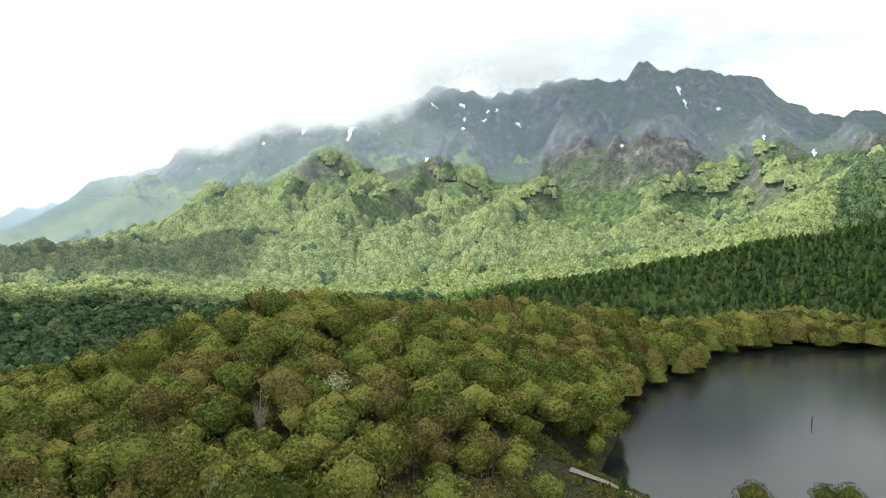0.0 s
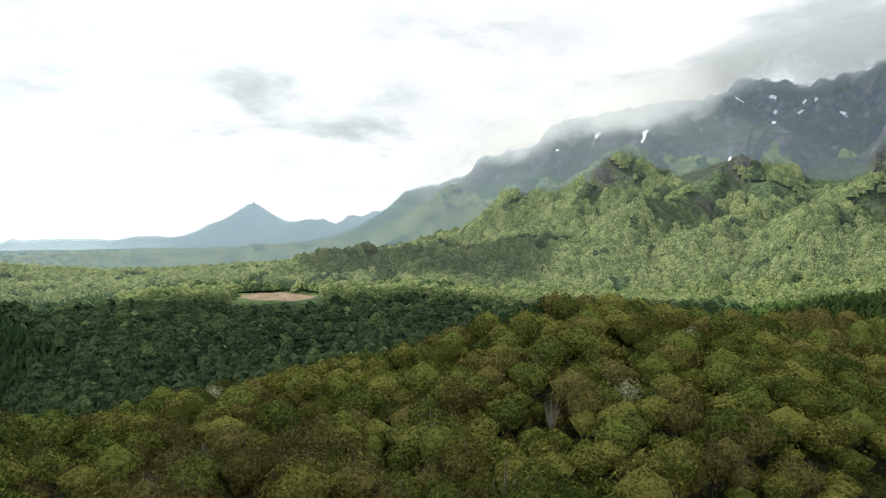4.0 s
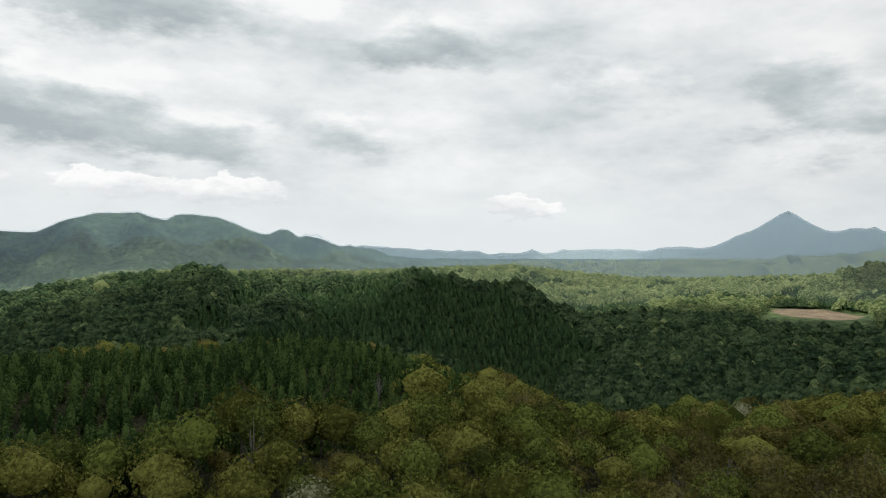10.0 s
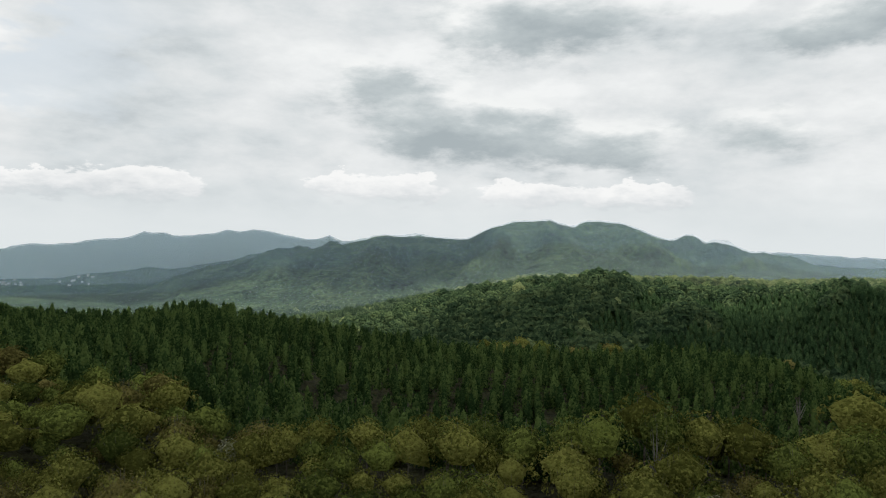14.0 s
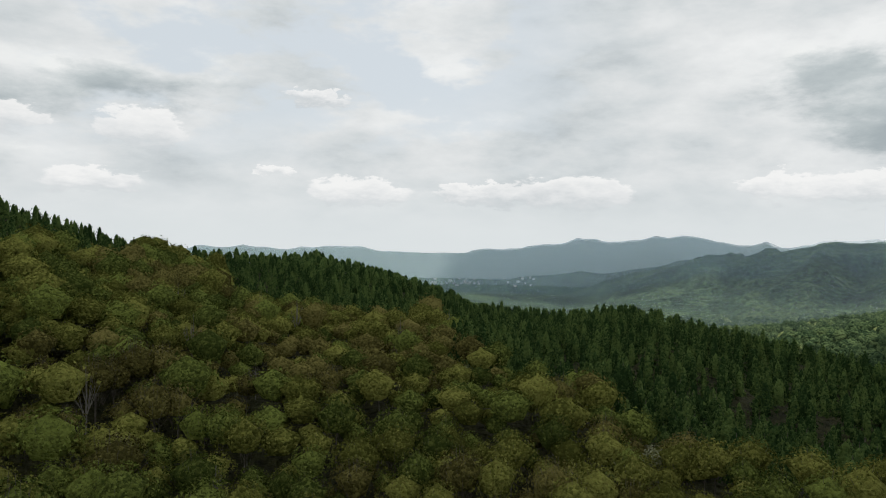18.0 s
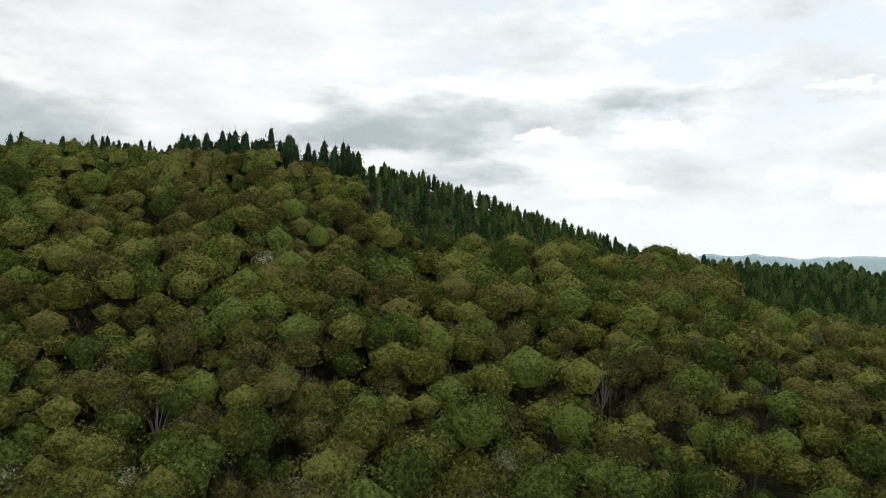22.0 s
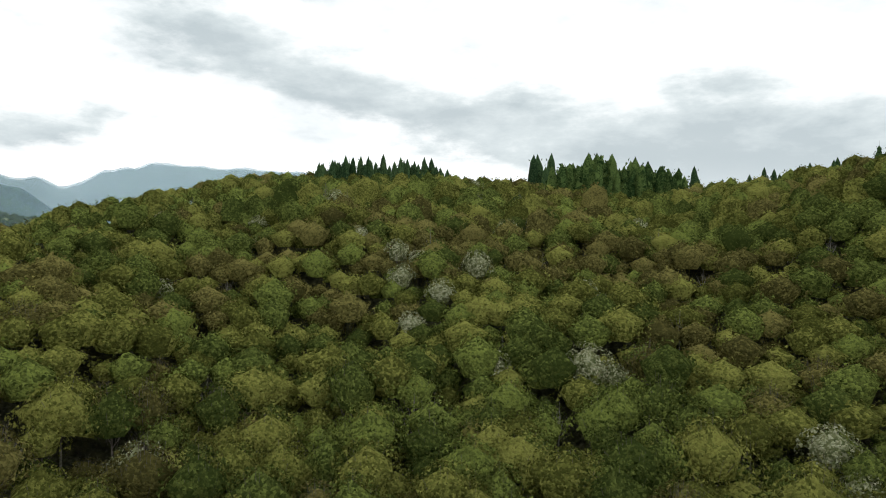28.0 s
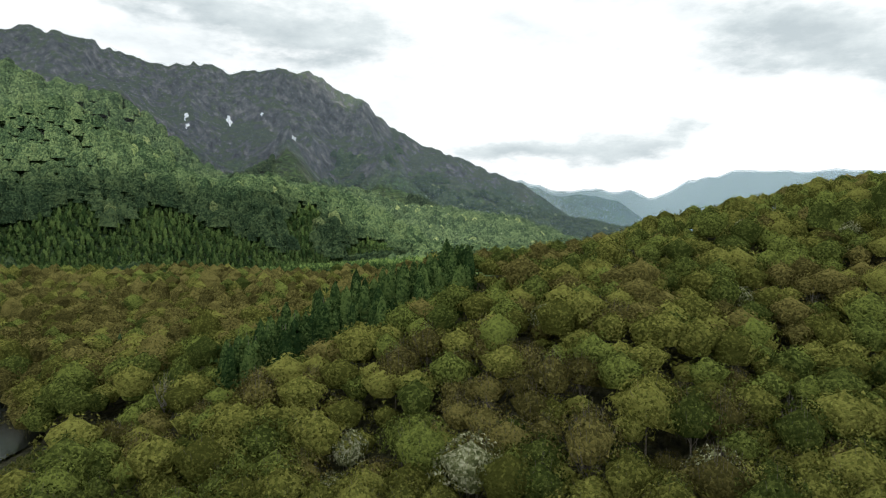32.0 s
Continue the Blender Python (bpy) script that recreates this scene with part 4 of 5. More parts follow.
def twig_crown(r, height_m, radius, twigs, leaves, size):
    """A crown of many upright fine twigs with few buds."""
    base = height_m * 0.35
    n = twigs
    a, q = r.uniform(0, 2 * math.pi, n), np.sqrt(r.rand(n))
    foot = np.stack([radius * 0.35 * q * np.cos(a), radius * 0.35 * q * np.sin(a), base + r.uniform(-0.1, 0.25, n) * height_m], 1)
    tipz = height_m * (1.0 - 0.35 * q ** 2) * r.uniform(0.85, 1.05, n)
    tip = np.stack([radius * q * np.cos(a), radius * q * np.sin(a), tipz], 1)
    side = np.stack([-np.sin(a + 0.5), np.cos(a + 0.5), np.zeros(n)], 1) * 0.06
    v = np.stack([foot - side, foot + side, tip + side * 0.3, tip - side * 0.3], 1).reshape(-1, 3)
    parts = [(v, np.arange(4 * n).reshape(-1, 4))]
    k = r.randint(0, n, leaves)
    p = foot[k] + (tip[k] - foot[k]) * r.uniform(0.55, 1.0, (leaves, 1)) + r.normal(0, 0.35, (leaves, 3))
    d = p - np.array([0, 0, height_m * 0.6])
    return parts[0], leaves_at(p, d / np.linalg.norm(d, axis=1)[:, None], size, r)


def cone_crown(r, height_m, radius, sides, rings, leaves, size, base=0.18, blunt=0.5):
    """A pointed, egg-shaped crown: dense inside, clad in drooping sprays. Gives sprays and inside."""
    def wide(t):
        return radius * np.minimum((1 - t) ** blunt, 1.15) * (0.72 + 0.28 * np.clip(t / 0.18, 0, 1))

    t = 0.93 * (1 - np.sqrt(r.uniform(0.0, 1.0, leaves)))
    a = r.uniform(0, 2 * math.pi, leaves)
    out = np.stack([np.cos(a), np.sin(a), np.zeros(leaves)], 1)
    # whorls of branches, uneven round the stem
    ragged = 1 + 0.13 * np.sin(t * 34 + 2 * np.sin(a * 2 + 1)) + 0.10 * np.sin(a * 3 + t * 9)
    p = out * (wide(t) * ragged * r.uniform(0.62, 1.22, leaves))[:, None] + np.stack([0 * a, 0 * a, height_m * (base + (1 - base) * t)], 1)
    sprays = leaves_at(p, out * 0.8 + (0, 0, 0.55), size * (1.05 - 0.35 * t)[:, None], r)
    v, f = [], []
    for i in range(rings):
        q = 1 - (1 - i / rings) ** 1.35
        for k in range(sides):
            w = wide(np.array(q)) * (0.8 if leaves < 10 else 0.6) * r.uniform(0.85, 1.1)
            b = 2 * math.pi * (k + 0.5 * (i % 2)) / sides
            v.append((w * math.cos(b), w * math.sin(b), height_m * (base + (1 - base) * q)))
    v.append((0, 0, height_m * (0.95 if leaves < 10 else 0.93)))
    for i in range(rings - 1):
        for k in range(sides):
            f.append([i * sides + k, i * sides + (k + 1) % sides, (i + 1) * sides + (k + 1) % sides, (i + 1) * sides + k])
    n = (rings - 1) * sides
    f += [[n + k, n + (k + 1) % sides, rings * sides, rings * sides] for k in range(sides)]
    return sprays, (np.array(v), np.array(f))


def swell(v, pointed=False):
    """Directions in which a crown's leaves face as a whole: out from its middle, with some play."""
    r = np.random.RandomState(len(v))
    if pointed:
        n = v * (1.0, 1.0, 0.0) / np.maximum(np.hypot(v[:, 0], v[:, 1]), 0.3)[:, None] * 0.85 + (0, 0, 0.55)
    else:
        n = (v - (0, 0, v[:, 2].max() * 0.42)) / (v[:, 0].max(), v[:, 0].max(), v[:, 2].max() * 0.5)
        n = n / np.maximum(np.linalg.norm(n, axis=1), 0.1)[:, None]
    n = n * 0.8 + np.repeat(r.normal(0, 0.34, (len(v) // 3 + 1, 3)), 3, axis=0)[:len(v)]
    return n / np.linalg.norm(n, axis=1)[:, None]


def face_normals(v, f):
    """Each corner's mean facing, from the faces round it."""
    a, b, c = v[f[:, 0]], v[f[:, 1]], v[f[:, 2]]
    n = np.cross(b - a, c - a)
    out = np.zeros_like(v)
    for k in range(3):
        np.add.at(out, f[:, k], n)
    return out / np.maximum(np.linalg.norm(out, axis=1), 1e-9)[:, None]


def facing_of(v, f, slots, pointed):
    """Sprays face out with the whole crown; the clumps inside keep their own roundness."""
    dome, own = swell(v, pointed), face_normals(v, f)
    solid = np.zeros(len(v), bool)
    solid[f[slots == 1].ravel()] = True
    n = np.where(solid[:, None], own * 0.75 + dome * 0.45, dome)
    return n / np.linalg.norm(n, axis=1)[:, None]


def mesh_of(name, data, mats, smooth=False, facing=None, slots=None, tree=None):
    me = raw_mesh(bpy.data.meshes.new(name), *data, smooth=smooth)
    for m in mats if isinstance(mats, tuple) else (mats,):
        me.materials.append(m)
    if slots is not None:
        me.polygons.foreach_set("material_index", np.ascontiguousarray(slots, np.int32))
    if tree is not None:
        # one number for each tree of a wood, to vary its tone
        index = np.zeros(len(me.loops), np.int32)
        me.loops.foreach_get("vertex_index", index)
        uv = np.zeros((len(index), 2), np.float32)
        uv[:, 0] = tree[index]
        me.uv_layers.new(name="tree").data.foreach_set("uv", uv.ravel())
    if facing is not None:
        me.normals_split_custom_set_from_vertices(np.ascontiguousarray(facing, np.float32))
    return me


def crown_of(pair):
    """Sprays and inside as one: vertices, faces and the slot of each face."""
    v, f = join(list(pair))
    return v, f, np.concatenate([np.full(len(p[1]), min(i, 1)) for i, p in enumerate(pair)])


LABELS = {
    "yellow": ("yellow_leaved_tree", "yellow-green broadleaf tree in fresh spring leaf", "trees in yellow-green leaf"),
    "green": ("green_leaved_tree", "bright green broadleaf tree in full spring leaf", "trees in green leaf"),
    "bronze": ("budding_tree", "bronze budding tree with thin upright grey twigs", "budding trees"),
    "blossom": ("blossoming_tree", "pale cream blossoming tree among green crowns", "blossoming trees"),
    "larch": ("larch_tree", "pointed mid-green larch with a straight trunk", "larches"),
    "spruce": ("spruce_tree", "tall dark green spruce with drooping branches", "spruces"),
    "bare": ("bare_tree", "leafless pale grey tree with forked branches", "bare trees"),
}


def thing_tree(kind, variant):
    """One full tree at the origin, with its trunk and crown as parts."""
    r = np.random.RandomState(100 + 17 * variant + len(kind) * 7)
    name, label, group = LABELS[kind]
    root = tagged(new(name), label, "tree", group)
    made, crown = [], None
    if kind in ("yellow", "green", "blossom"):
        h, w = (15.0, 5.6) if kind == "yellow" else (15.4, 5.3) if kind == "green" else (14.5, 4.6)
        made.append(("trunk", broad_wood(r, h, w, 3), BARK))
        made.append(("branchwork", twig_crown(r, h * 1.02, w * 1.0, 24, 3, 0.2)[0], BARK))
        crown = broad_crown(r, h, w * 1.15, 15 + 4 * variant, 600, 0.31, 0.34, BALL_COARSE, 0.88)
    elif kind == "bronze":
        made.append(("trunk", broad_wood(r, 15.0, 4.2, 4), BARK))
        twigs, buds = twig_crown(r, 15.4, 5.2, 90, 110, 0.33)
        made.append(("branchwork", twigs, BARK))
        sprays, inside = broad_crown(r, 14.6, 6.0, 14 + 4 * variant, 440, 0.30, 0.34, BALL_COARSE, 0.84)
        crown = (join([buds, sprays]), inside)
    elif kind == "bare":
        made.append(("trunk", broad_wood(r, 16.0, 3.4, 9, 0.24, 0.98), PALE_BARK))
        made.append(("branchwork", twig_crown(r, 16.0, 2.8, 12, 3, 0.2)[0], PALE_BARK))
    elif kind == "larch":
        made.append(("trunk", tube([(0, 0, -0.6), (0, 0, 6), (0, 0, 11.2)], [0.2, 0.13, 0.02]), BARK))
        crown = cone_crown(r, 11.0, 3.5, 7, 4, 330, 0.42, 0.08, 0.58)
    else:
        made.append(("trunk", tube([(0, 0, -0.6), (0, 0, 9), (0, 0, 16.8)], [0.24, 0.15, 0.02]), BARK))
        crown = cone_crown(r, 16.0, 4.2, 7, 4, 380, 0.48, 0.06, 0.66)
    for part_name, data, mat in made:
        child = new(part_name, mesh_of(part_name, data, mat))
        child.parent = root
    if crown:
        v, f, slots = crown_of(crown)
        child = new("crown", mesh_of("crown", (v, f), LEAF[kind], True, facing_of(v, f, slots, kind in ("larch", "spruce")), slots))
        child.parent = root
    return root


def small_dome(r, h, w, low=0.15):
    """Two rings and a tip for trees a kilometre away."""
    v = [(0.1 * w, 0, h * 0.98)]
    for q, z in ((0.72, 0.30 * low + 0.70), (1.05, low + 0.08)):
        for k in range(6):
            a, g = 2 * math.pi * (k + q) / 6, w * 1.12 * q * r.uniform(0.86, 1.12)
            v.append((g * math.cos(a), g * math.sin(a), h * z * r.uniform(0.92, 1.08)))
    f = [[0, 1 + k, 1 + (k + 1) % 6, 1 + (k + 1) % 6] for k in range(6)] + [[1 + k, 7 + k, 7 + (k + 1) % 6, 1 + (k + 1) % 6] for k in range(6)]
    return (np.zeros((0, 3)), np.zeros((0, 4), int)), (np.array(v), np.array(f))


def far_template(kind, level):
    """A lighter crown for the joined woods: level 1 for the near, 2 for the middle distance, 3 for far."""
    r = np.random.RandomState(31 + len(kind) + level)
    if kind in ("larch", "spruce"):
        h, w = (11.0, 3.5 if level == 1 else 3.7) if kind == "larch" else (16.0, 4.4)
        return crown_of(cone_crown(r, h, w, 6, 3, 62, 0.7, 0.02, 0.58 if kind == "larch" else 0.66) if level == 1 else cone_crown(r, h, w, 5, 3, 8, 1.5, 0.1, 0.5))
    h, w = (15.0, 5.6) if kind not in ("mid", "pale") else (13.0, 5.0)
    if level == 1:
        sprays, inside = broad_crown(r, h, w * 1.15, 15, 165, 0.44, 0.34, BALL_COARSE, 0.93)
        return crown_of((join([sprays, twig_crown(r, h, w, 16, 3, 0.8)[0]]) if kind == "bronze" else sprays, inside))
    if level == 2:
        return crown_of((broad_crown(r, h, w * 1.15, 10, 60, 0.58, 0.34, BALL_COARSE, 0.98)[0], small_dome(r, h * 0.95, w, 0.3)[1]))
    return crown_of(small_dome(r, h, w))


def horizon():
    """The steepest line of sight blocked by the land and its woods out to each distance, by azimuth."""
    r, az = np.arange(10.0, 2300.0, 11.0), np.radians(np.arange(0, 360, 0.5))
    rr, aa = np.meshgrid(r, az, indexing="ij")
    z = height(-rr * np.sin(aa), rr * np.cos(aa)) + np.where(rr > 90, 9.0, 0.0)
    return np.maximum.accumulate((z - EYE) / rr, axis=0)


HORIZON = horizon()


def visible(x, y, z, margin):
    """Whether a treetop there stands near or over the line of sight from the eye across the land between."""
    r, az = np.hypot(x, y), np.degrees(np.arctan2(-x, y)) % 360
    i = np.clip(((r * 0.96 - 10.0) / 11.0).astype(int) - 1, 0, HORIZON.shape[0] - 1)
    j = np.round(az / 0.5).astype(int) % 720
    return (z + margin - EYE) / r > HORIZON[i, j]


def kind_of(az, r, n, q):
    """Which kind of tree grows there: az and r tell the stand, n is a slow noise and q a chance."""
    mixed = 0.62 * q + 0.38 * np.clip(0.5 - 0.9 * n, 0, 1)
    out = np.where(mixed < 0.46, "yellow", np.where(mixed < 0.62, "green", "bronze"))
    out = np.where(q > 0.98, np.where(q < 0.988, "blossom", "bare"), out)
    out = np.where((n > 0.3) & (q < 0.28), "green", out)
    out = np.where((n < -0.3) & (q > 0.6) & (q < 0.95), "bronze", out)
    marsh = (az > 280) & (az < 322) & (r > 290) & (r < 740)
    out = np.where(marsh & (q > 0.35), "bronze", out)
    # far woods mostly get the shaded or sunlit green by where sun falls
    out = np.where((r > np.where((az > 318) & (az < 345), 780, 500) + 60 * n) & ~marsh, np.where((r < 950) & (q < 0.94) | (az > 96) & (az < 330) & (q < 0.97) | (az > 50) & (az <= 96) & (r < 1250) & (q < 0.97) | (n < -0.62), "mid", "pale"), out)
    sec = np.interp(az, *np.array(sorted(SECOND)).T[:2], period=360.0)
    near = np.interp(az, *np.array(sorted(NEAR)).T[:2], period=360.0)
    larch = (az > 62) & (az < 118) & (r > near + 2 + 22 * n) & (r < sec + 120)
    larch |= (az > 100) & (az <= 131) & (r > 235 - (az - 100) * 0.5 + 40 * n) & (r < 620)
    larch |= (az > 125) & (az < 149) & (r > 340 + 30 * n) & (r < 800)
    larch |= (az > 326) & (r > np.where(az < 337, 745, 600) + 30 * n) & (r < 1000) | (az < 3) & (r > 640) & (r < 900)
    larch |= (az > 283) & (az < 327) & (r > 730 + 60 * n) & (r < 1120 + 100 * n)
    larch |= (az > 44) & (az < 60) & (r > 230) & (r < 300)
    larch |= (az >= 149) & (az < 179) & (r > sec - np.interp(az, [150, 165, 176, 186], [125, 130, 85, 30]) + 25 * n) & (r < sec + 60)
    spruce = (az >= 179) & (az < 203) & (r > sec - 8) & (r < sec + 26) & (n > np.where(az < 197, -0.6, 0.0))
    larch |= (az >= 217.5) & (az < 227.5) & (r > sec - 14) & (r < sec + 34)
    spruce |= (az >= 236.5) & (az < 247) & (r > sec - 14) & (r < sec + 20)
    spruce |= (az >= 227.5) & (az < 236.5) & (r > sec + 4) & (r < sec + 40)
    spruce |= (az >= 203) & (az < 217) & (r > sec + 2) & (r < sec + 20) & (n > 0.1)
    larch |= (az > 279) & (az < 299) & (r > sec - 42) & (r < sec + 14)
    spruce |= (az > 12.5) & (az < 19) & (r > near - 22) & (r < near + 26)
    spruce |= (az > 54) & (az < 76) & (r > 540 + 60 * n) & (r < 880 + 60 * n) & (n > -0.55)
    spruce |= (az > 30) & (az < 62) & (r > 1180 + 60 * n) & (r < 1330 + 80 * n) & (n > -0.2)
    spruce |= (az >= 68) & (az < 88) & (n > 0.25) & (r > 560) & (r < 950)
    spruce |= (q > 0.985) & (r > 200) & (az > 300)
    return np.where(larch, "larch", np.where(spruce, "spruce", out))


def scatter(r0, r1, spacing):
    """Jittered places between two distances, off the water."""
    g = np.arange(-r1, r1, spacing)
    x, y = np.meshgrid(g, g)
    x = x + (np.arange(len(g)) % 2)[:, None] * spacing * 0.5
    x, y = x.ravel() + rng.uniform(-0.36, 0.36, x.size) * spacing, y.ravel() + rng.uniform(-0.36, 0.36, x.size) * spacing
    r = np.hypot(x, y)
    ok = (r > r0) & (r <= r1)
    x, y = x[ok], y[ok]
    d = shore_distance(x, y)
    ok = (d > 1.5) & ~((d < 60) & (y < 200) & (x > 24) & (x < 185))
    c, s = math.cos(radians(37.0)), math.sin(radians(37.0))
    u, v = (x - FIELD[0]) * c + (y - FIELD[1]) * s, -(x - FIELD[0]) * s + (y - FIELD[1]) * c
    ok &= ~((np.abs(u) < FIELD_SIZE[0]) & (v > -FIELD_SIZE[1] * 5.2) & (v < FIELD_SIZE[1]))
    return x[ok], y[ok]


# trees that stand out: kind, azimuth, angle, size
MARKED = [("blossom", 207.7, -14.2, 1.1), ("blossom", 225.0, -10.2, 1.3), ("blossom", 230.8, -10.2, 1.15), ("blossom", 222.4, -10.0, 1.0), ("blossom", 167.7, -17.0, 0.8), ("blossom", 232.4, -2.8, 1.2), ("blossom", 258.9, -3.6, 0.9), ("blossom", 278.8, -19.6, 1.35), ("blossom", 205.0, -16.2, 0.8),
          ("blossom", 240.0, -3.0, 1.0), ("blossom", 237.0, -4.2, 1.0), ("bare", 193.9, -13.0, 0.9), ("bare", 239.3, -14.6, 1.0), ("bare", 231.4, -8.2, 0.9), ("bare", 344.0, -8.0, 1.0), ("bronze", 275.3, -4.0, 1.4), ("bronze", 267.6, -17.0, 1.3), ("green", 176.3, -7.8, 1.4), ("green", 178.5, -8.0, 1.3), ("green", 274.0, -20.0, 1.0),
          ("yellow", 81.2, -13.4, 1.15), ("yellow", 135.7, -16.2, 1.0), ("yellow", 66.0, -11.9, 1.2), ("yellow", 76.0, -14.0, 1.0), ("bare", 70.5, -11.4, 1.0), ("bare", 16.0, -10.4, 1.0), ("bare", 14.0, -14.0, 1.0), ("bare", 190.0, -12.8, 0.8), ("bare", 24.0, -15.4, 1.0), ("spruce", 1.0, -5.5, 0.8), ("spruce", -4.0, -5.9, 0.7), ("spruce", -14.8, -7.0, 0.9), ("spruce", 215.8, 4.0, 0.45)]


def stand(az, el):
    """Where a treetop on that line of sight stands."""
    a, r = radians(az), np.linspace(75, 460, 300)
    x, y = -r * math.sin(a), r * math.cos(a)
    up = np.degrees(np.arctan2(height(x, y) + 12.0 - EYE, r))
    hit = np.flatnonzero(up >= el)
    i = hit[0] if len(hit) else int(np.argmax(up))
    return x[i], y[i]


def plant():
    data = []
    for r0, r1, spacing, pointed in ((48, 330, 6.7, False), (330, 760, 7.0, False), (760, 1500, 9.2, False), (1500, 2350, 10.5, False), (100, 520, 6.3, True), (520, 1000, 6.4, True), (1000, 1450, 7.4, True), (340, 480, 4.3, True)):
        x, y = scatter(r0, r1, spacing)
        r, az = np.hypot(x, y), np.degrees(np.arctan2(-x, y)) % 360
        n, q = rough(x, y, 46, 2), rng.rand(len(x))
        k = kind_of(az + np.where(r < 480, 0.8, 3.0) * rough(x, y, 60, 0), r, n, q)
        ok = ((k == "larch") | (k == "spruce")) == pointed
        ok &= (az < 317) | (az > 324) | (r < 500)
        if not pointed:
            top = np.interp(az, *np.array(sorted(SECOND)).T[:2], period=360.0)
            ok &= ~((az > 148) & (az < 186) & (np.abs(r - top) < 40))
        grove_land = ((az > 216) & (az < 229) | (az > 235) & (az < 248) | (az > 184) & (az < 201)) & (r > 330) & (r < 500)
        if pointed:
            ok &= grove_land == (spacing == 4.3)
        x, y, r, az, k = x[ok], y[ok], r[ok], az[ok], k[ok]
        z = height(x, y)
        size = (0.66 + 0.62 * rng.rand(len(x)) ** 1.6) * (1.0 if r0 < 300 else min(spacing / 6.6, 1.5))
        crest_r = np.interp(az, *np.array(sorted(SECOND)).T[:2], period=360.0)
        size = np.where((az > 40) & (az < 150) & (r < 330), size * 0.8, size)
        size = np.where((np.abs(r - crest_r - 10) < 70) & (az > 140) & (az < 300), np.clip(size * 0.8, 0.5, 0.78), size)
        if pointed:
            crest = (az > 145) & (az < 179)
            grove = 1.1 + 0.65 * np.clip(1 - ((az - 222.5) / 5.4) ** 2, 0, 1)
            size = rng.uniform(0.56, 1.18, len(x)) * np.where(crest, 0.82, np.where((az > 216) & (az < 229), grove * 1.6, np.where((az > 235.5) & (az < 248) & (r > 300), 1.12, np.where((az > 178) & (az < 203), np.where(az < 193, 1.15, 0.75),  np.where(k == "spruce", np.where(r > 450, 0.75, np.where((az > 278) & (az < 300), 1.25, 0.95)), np.where(r > 450, 0.95, np.where((az > 278) & (az < 300), 1.5, 1.0)))))))
        ok = ((z < 235 + 110 * rough(x, y, 90, 1)) | (r < 1560)) & visible(x, y, z, 13 * np.maximum(size, 0.8))
        if r0 >= 760:
            # broader crowns close the canopy on steep slopes
            fall = np.hypot(height(x + 12, y) - z, height(x, y + 12) - z) / 12
            size = size * (1 + np.clip(fall - 0.3, 0, 0.55 if r0 < 1500 else 0.2))
        if r0 >= 1500:
            ok &= fall < 1.1 + 0.35 * rough(x, y, 60, 5)
        data.append([a[ok] for a in (x, y, z, r, size, k)])
    x, y, z, r, size, k = [np.concatenate(c) for c in zip(*data)]
    turn = rng.uniform(0, 2 * math.pi, len(x))
    k = k.astype("<U8")
    for kind, az, el, scale in MARKED:
        px, py = stand(az, el)
        i = int(np.argmin(np.hypot(x - px, y - py)))
        k[i], size[i] = kind, scale
    rest = np.ones(len(x), bool)
    # trees close under the eye stand too steeply below it to be told apart
    under = np.degrees(np.arctan2(z + 14.0 * size - EYE, r)) < -23.0
    # the nearest of each kind are trees of their own
    for kind, most in (("yellow", 290), ("green", 290), ("bronze", 290), ("blossom", 60), ("bare", 120), ("larch", 260), ("spruce", 200)):
        found = np.flatnonzero((k == kind) & ~under)
        found = found[np.argsort(r[found])][:most]
        rest[found] = False
        models = [thing_tree(kind, v) for v in range(3)]
        for c, i in enumerate(found):
            m = Matrix.LocRotScale((x[i], y[i], z[i]), Euler((0, 0, turn[i])), (size[i], size[i], size[i] * (0.9 + 0.2 * ((i * 7) % 10) / 10)))
            if c < 3:
                models[c].matrix_basis = m
            else:
                base = models[c % 3]
                t = copy_thing(base, Matrix())
                t.matrix_basis = m
    print("trees", len(x), "own", (~rest).sum())
    total = 0
    names = {"yellow": ("yellow_green_wood", "wood of yellow-green spring trees on the hills"), "green": ("green_wood", "wood of bright green spring trees on the hills"), "bronze": ("budding_wood", "wood of bronze budding trees on the hills"), "mid": ("distant_green_wood", "distant mixed green wood over valley and foothills, shade put into its colour"), "pale": ("distant_pale_wood", "distant pale green wood on the foothills, sunlight put into its colour"), "larch": ("larch_plantation", "plantation of pointed green larches on the slopes"), "spruce": ("spruce_plantation", "stands of dark green spruces on crests and slopes")}
    k = np.where(k == "bare", "bronze", np.where(k == "blossom", "green", k))
    for kind, (name, label) in names.items():
        parts, facing, slots, trees = [], [], [], []
        for level, lo, hi in ((1, 0, 520 if kind in ("larch", "spruce") else 300), (2, 300, 560), (3, 560, 9999)):
            if level > 1 and kind in ("larch", "spruce"):
                lo = max(lo, 520)
            here = (r >= lo) & (r < hi)
            here = here & ~under if level == 1 else here | under if level == 2 else here
            s = np.flatnonzero(rest & (k == kind) & here)
            if not len(s):
                continue
            v, f, slot = far_template(kind, level)
            c, w = np.cos(turn[s])[:, None], np.sin(turn[s])[:, None]
            g = size[s][:, None]
            vx = (v[None, :, 0] * c - v[None, :, 1] * w) * g + x[s][:, None]
            vy = (v[None, :, 0] * w + v[None, :, 1] * c) * g + y[s][:, None]
            vz = v[None, :, 2] * g * (0.85 + 0.3 * ((s * 13) % 10) / 10)[:, None] + z[s][:, None]
            vv = np.stack([vx, vy, vz], -1).reshape(-1, 3)
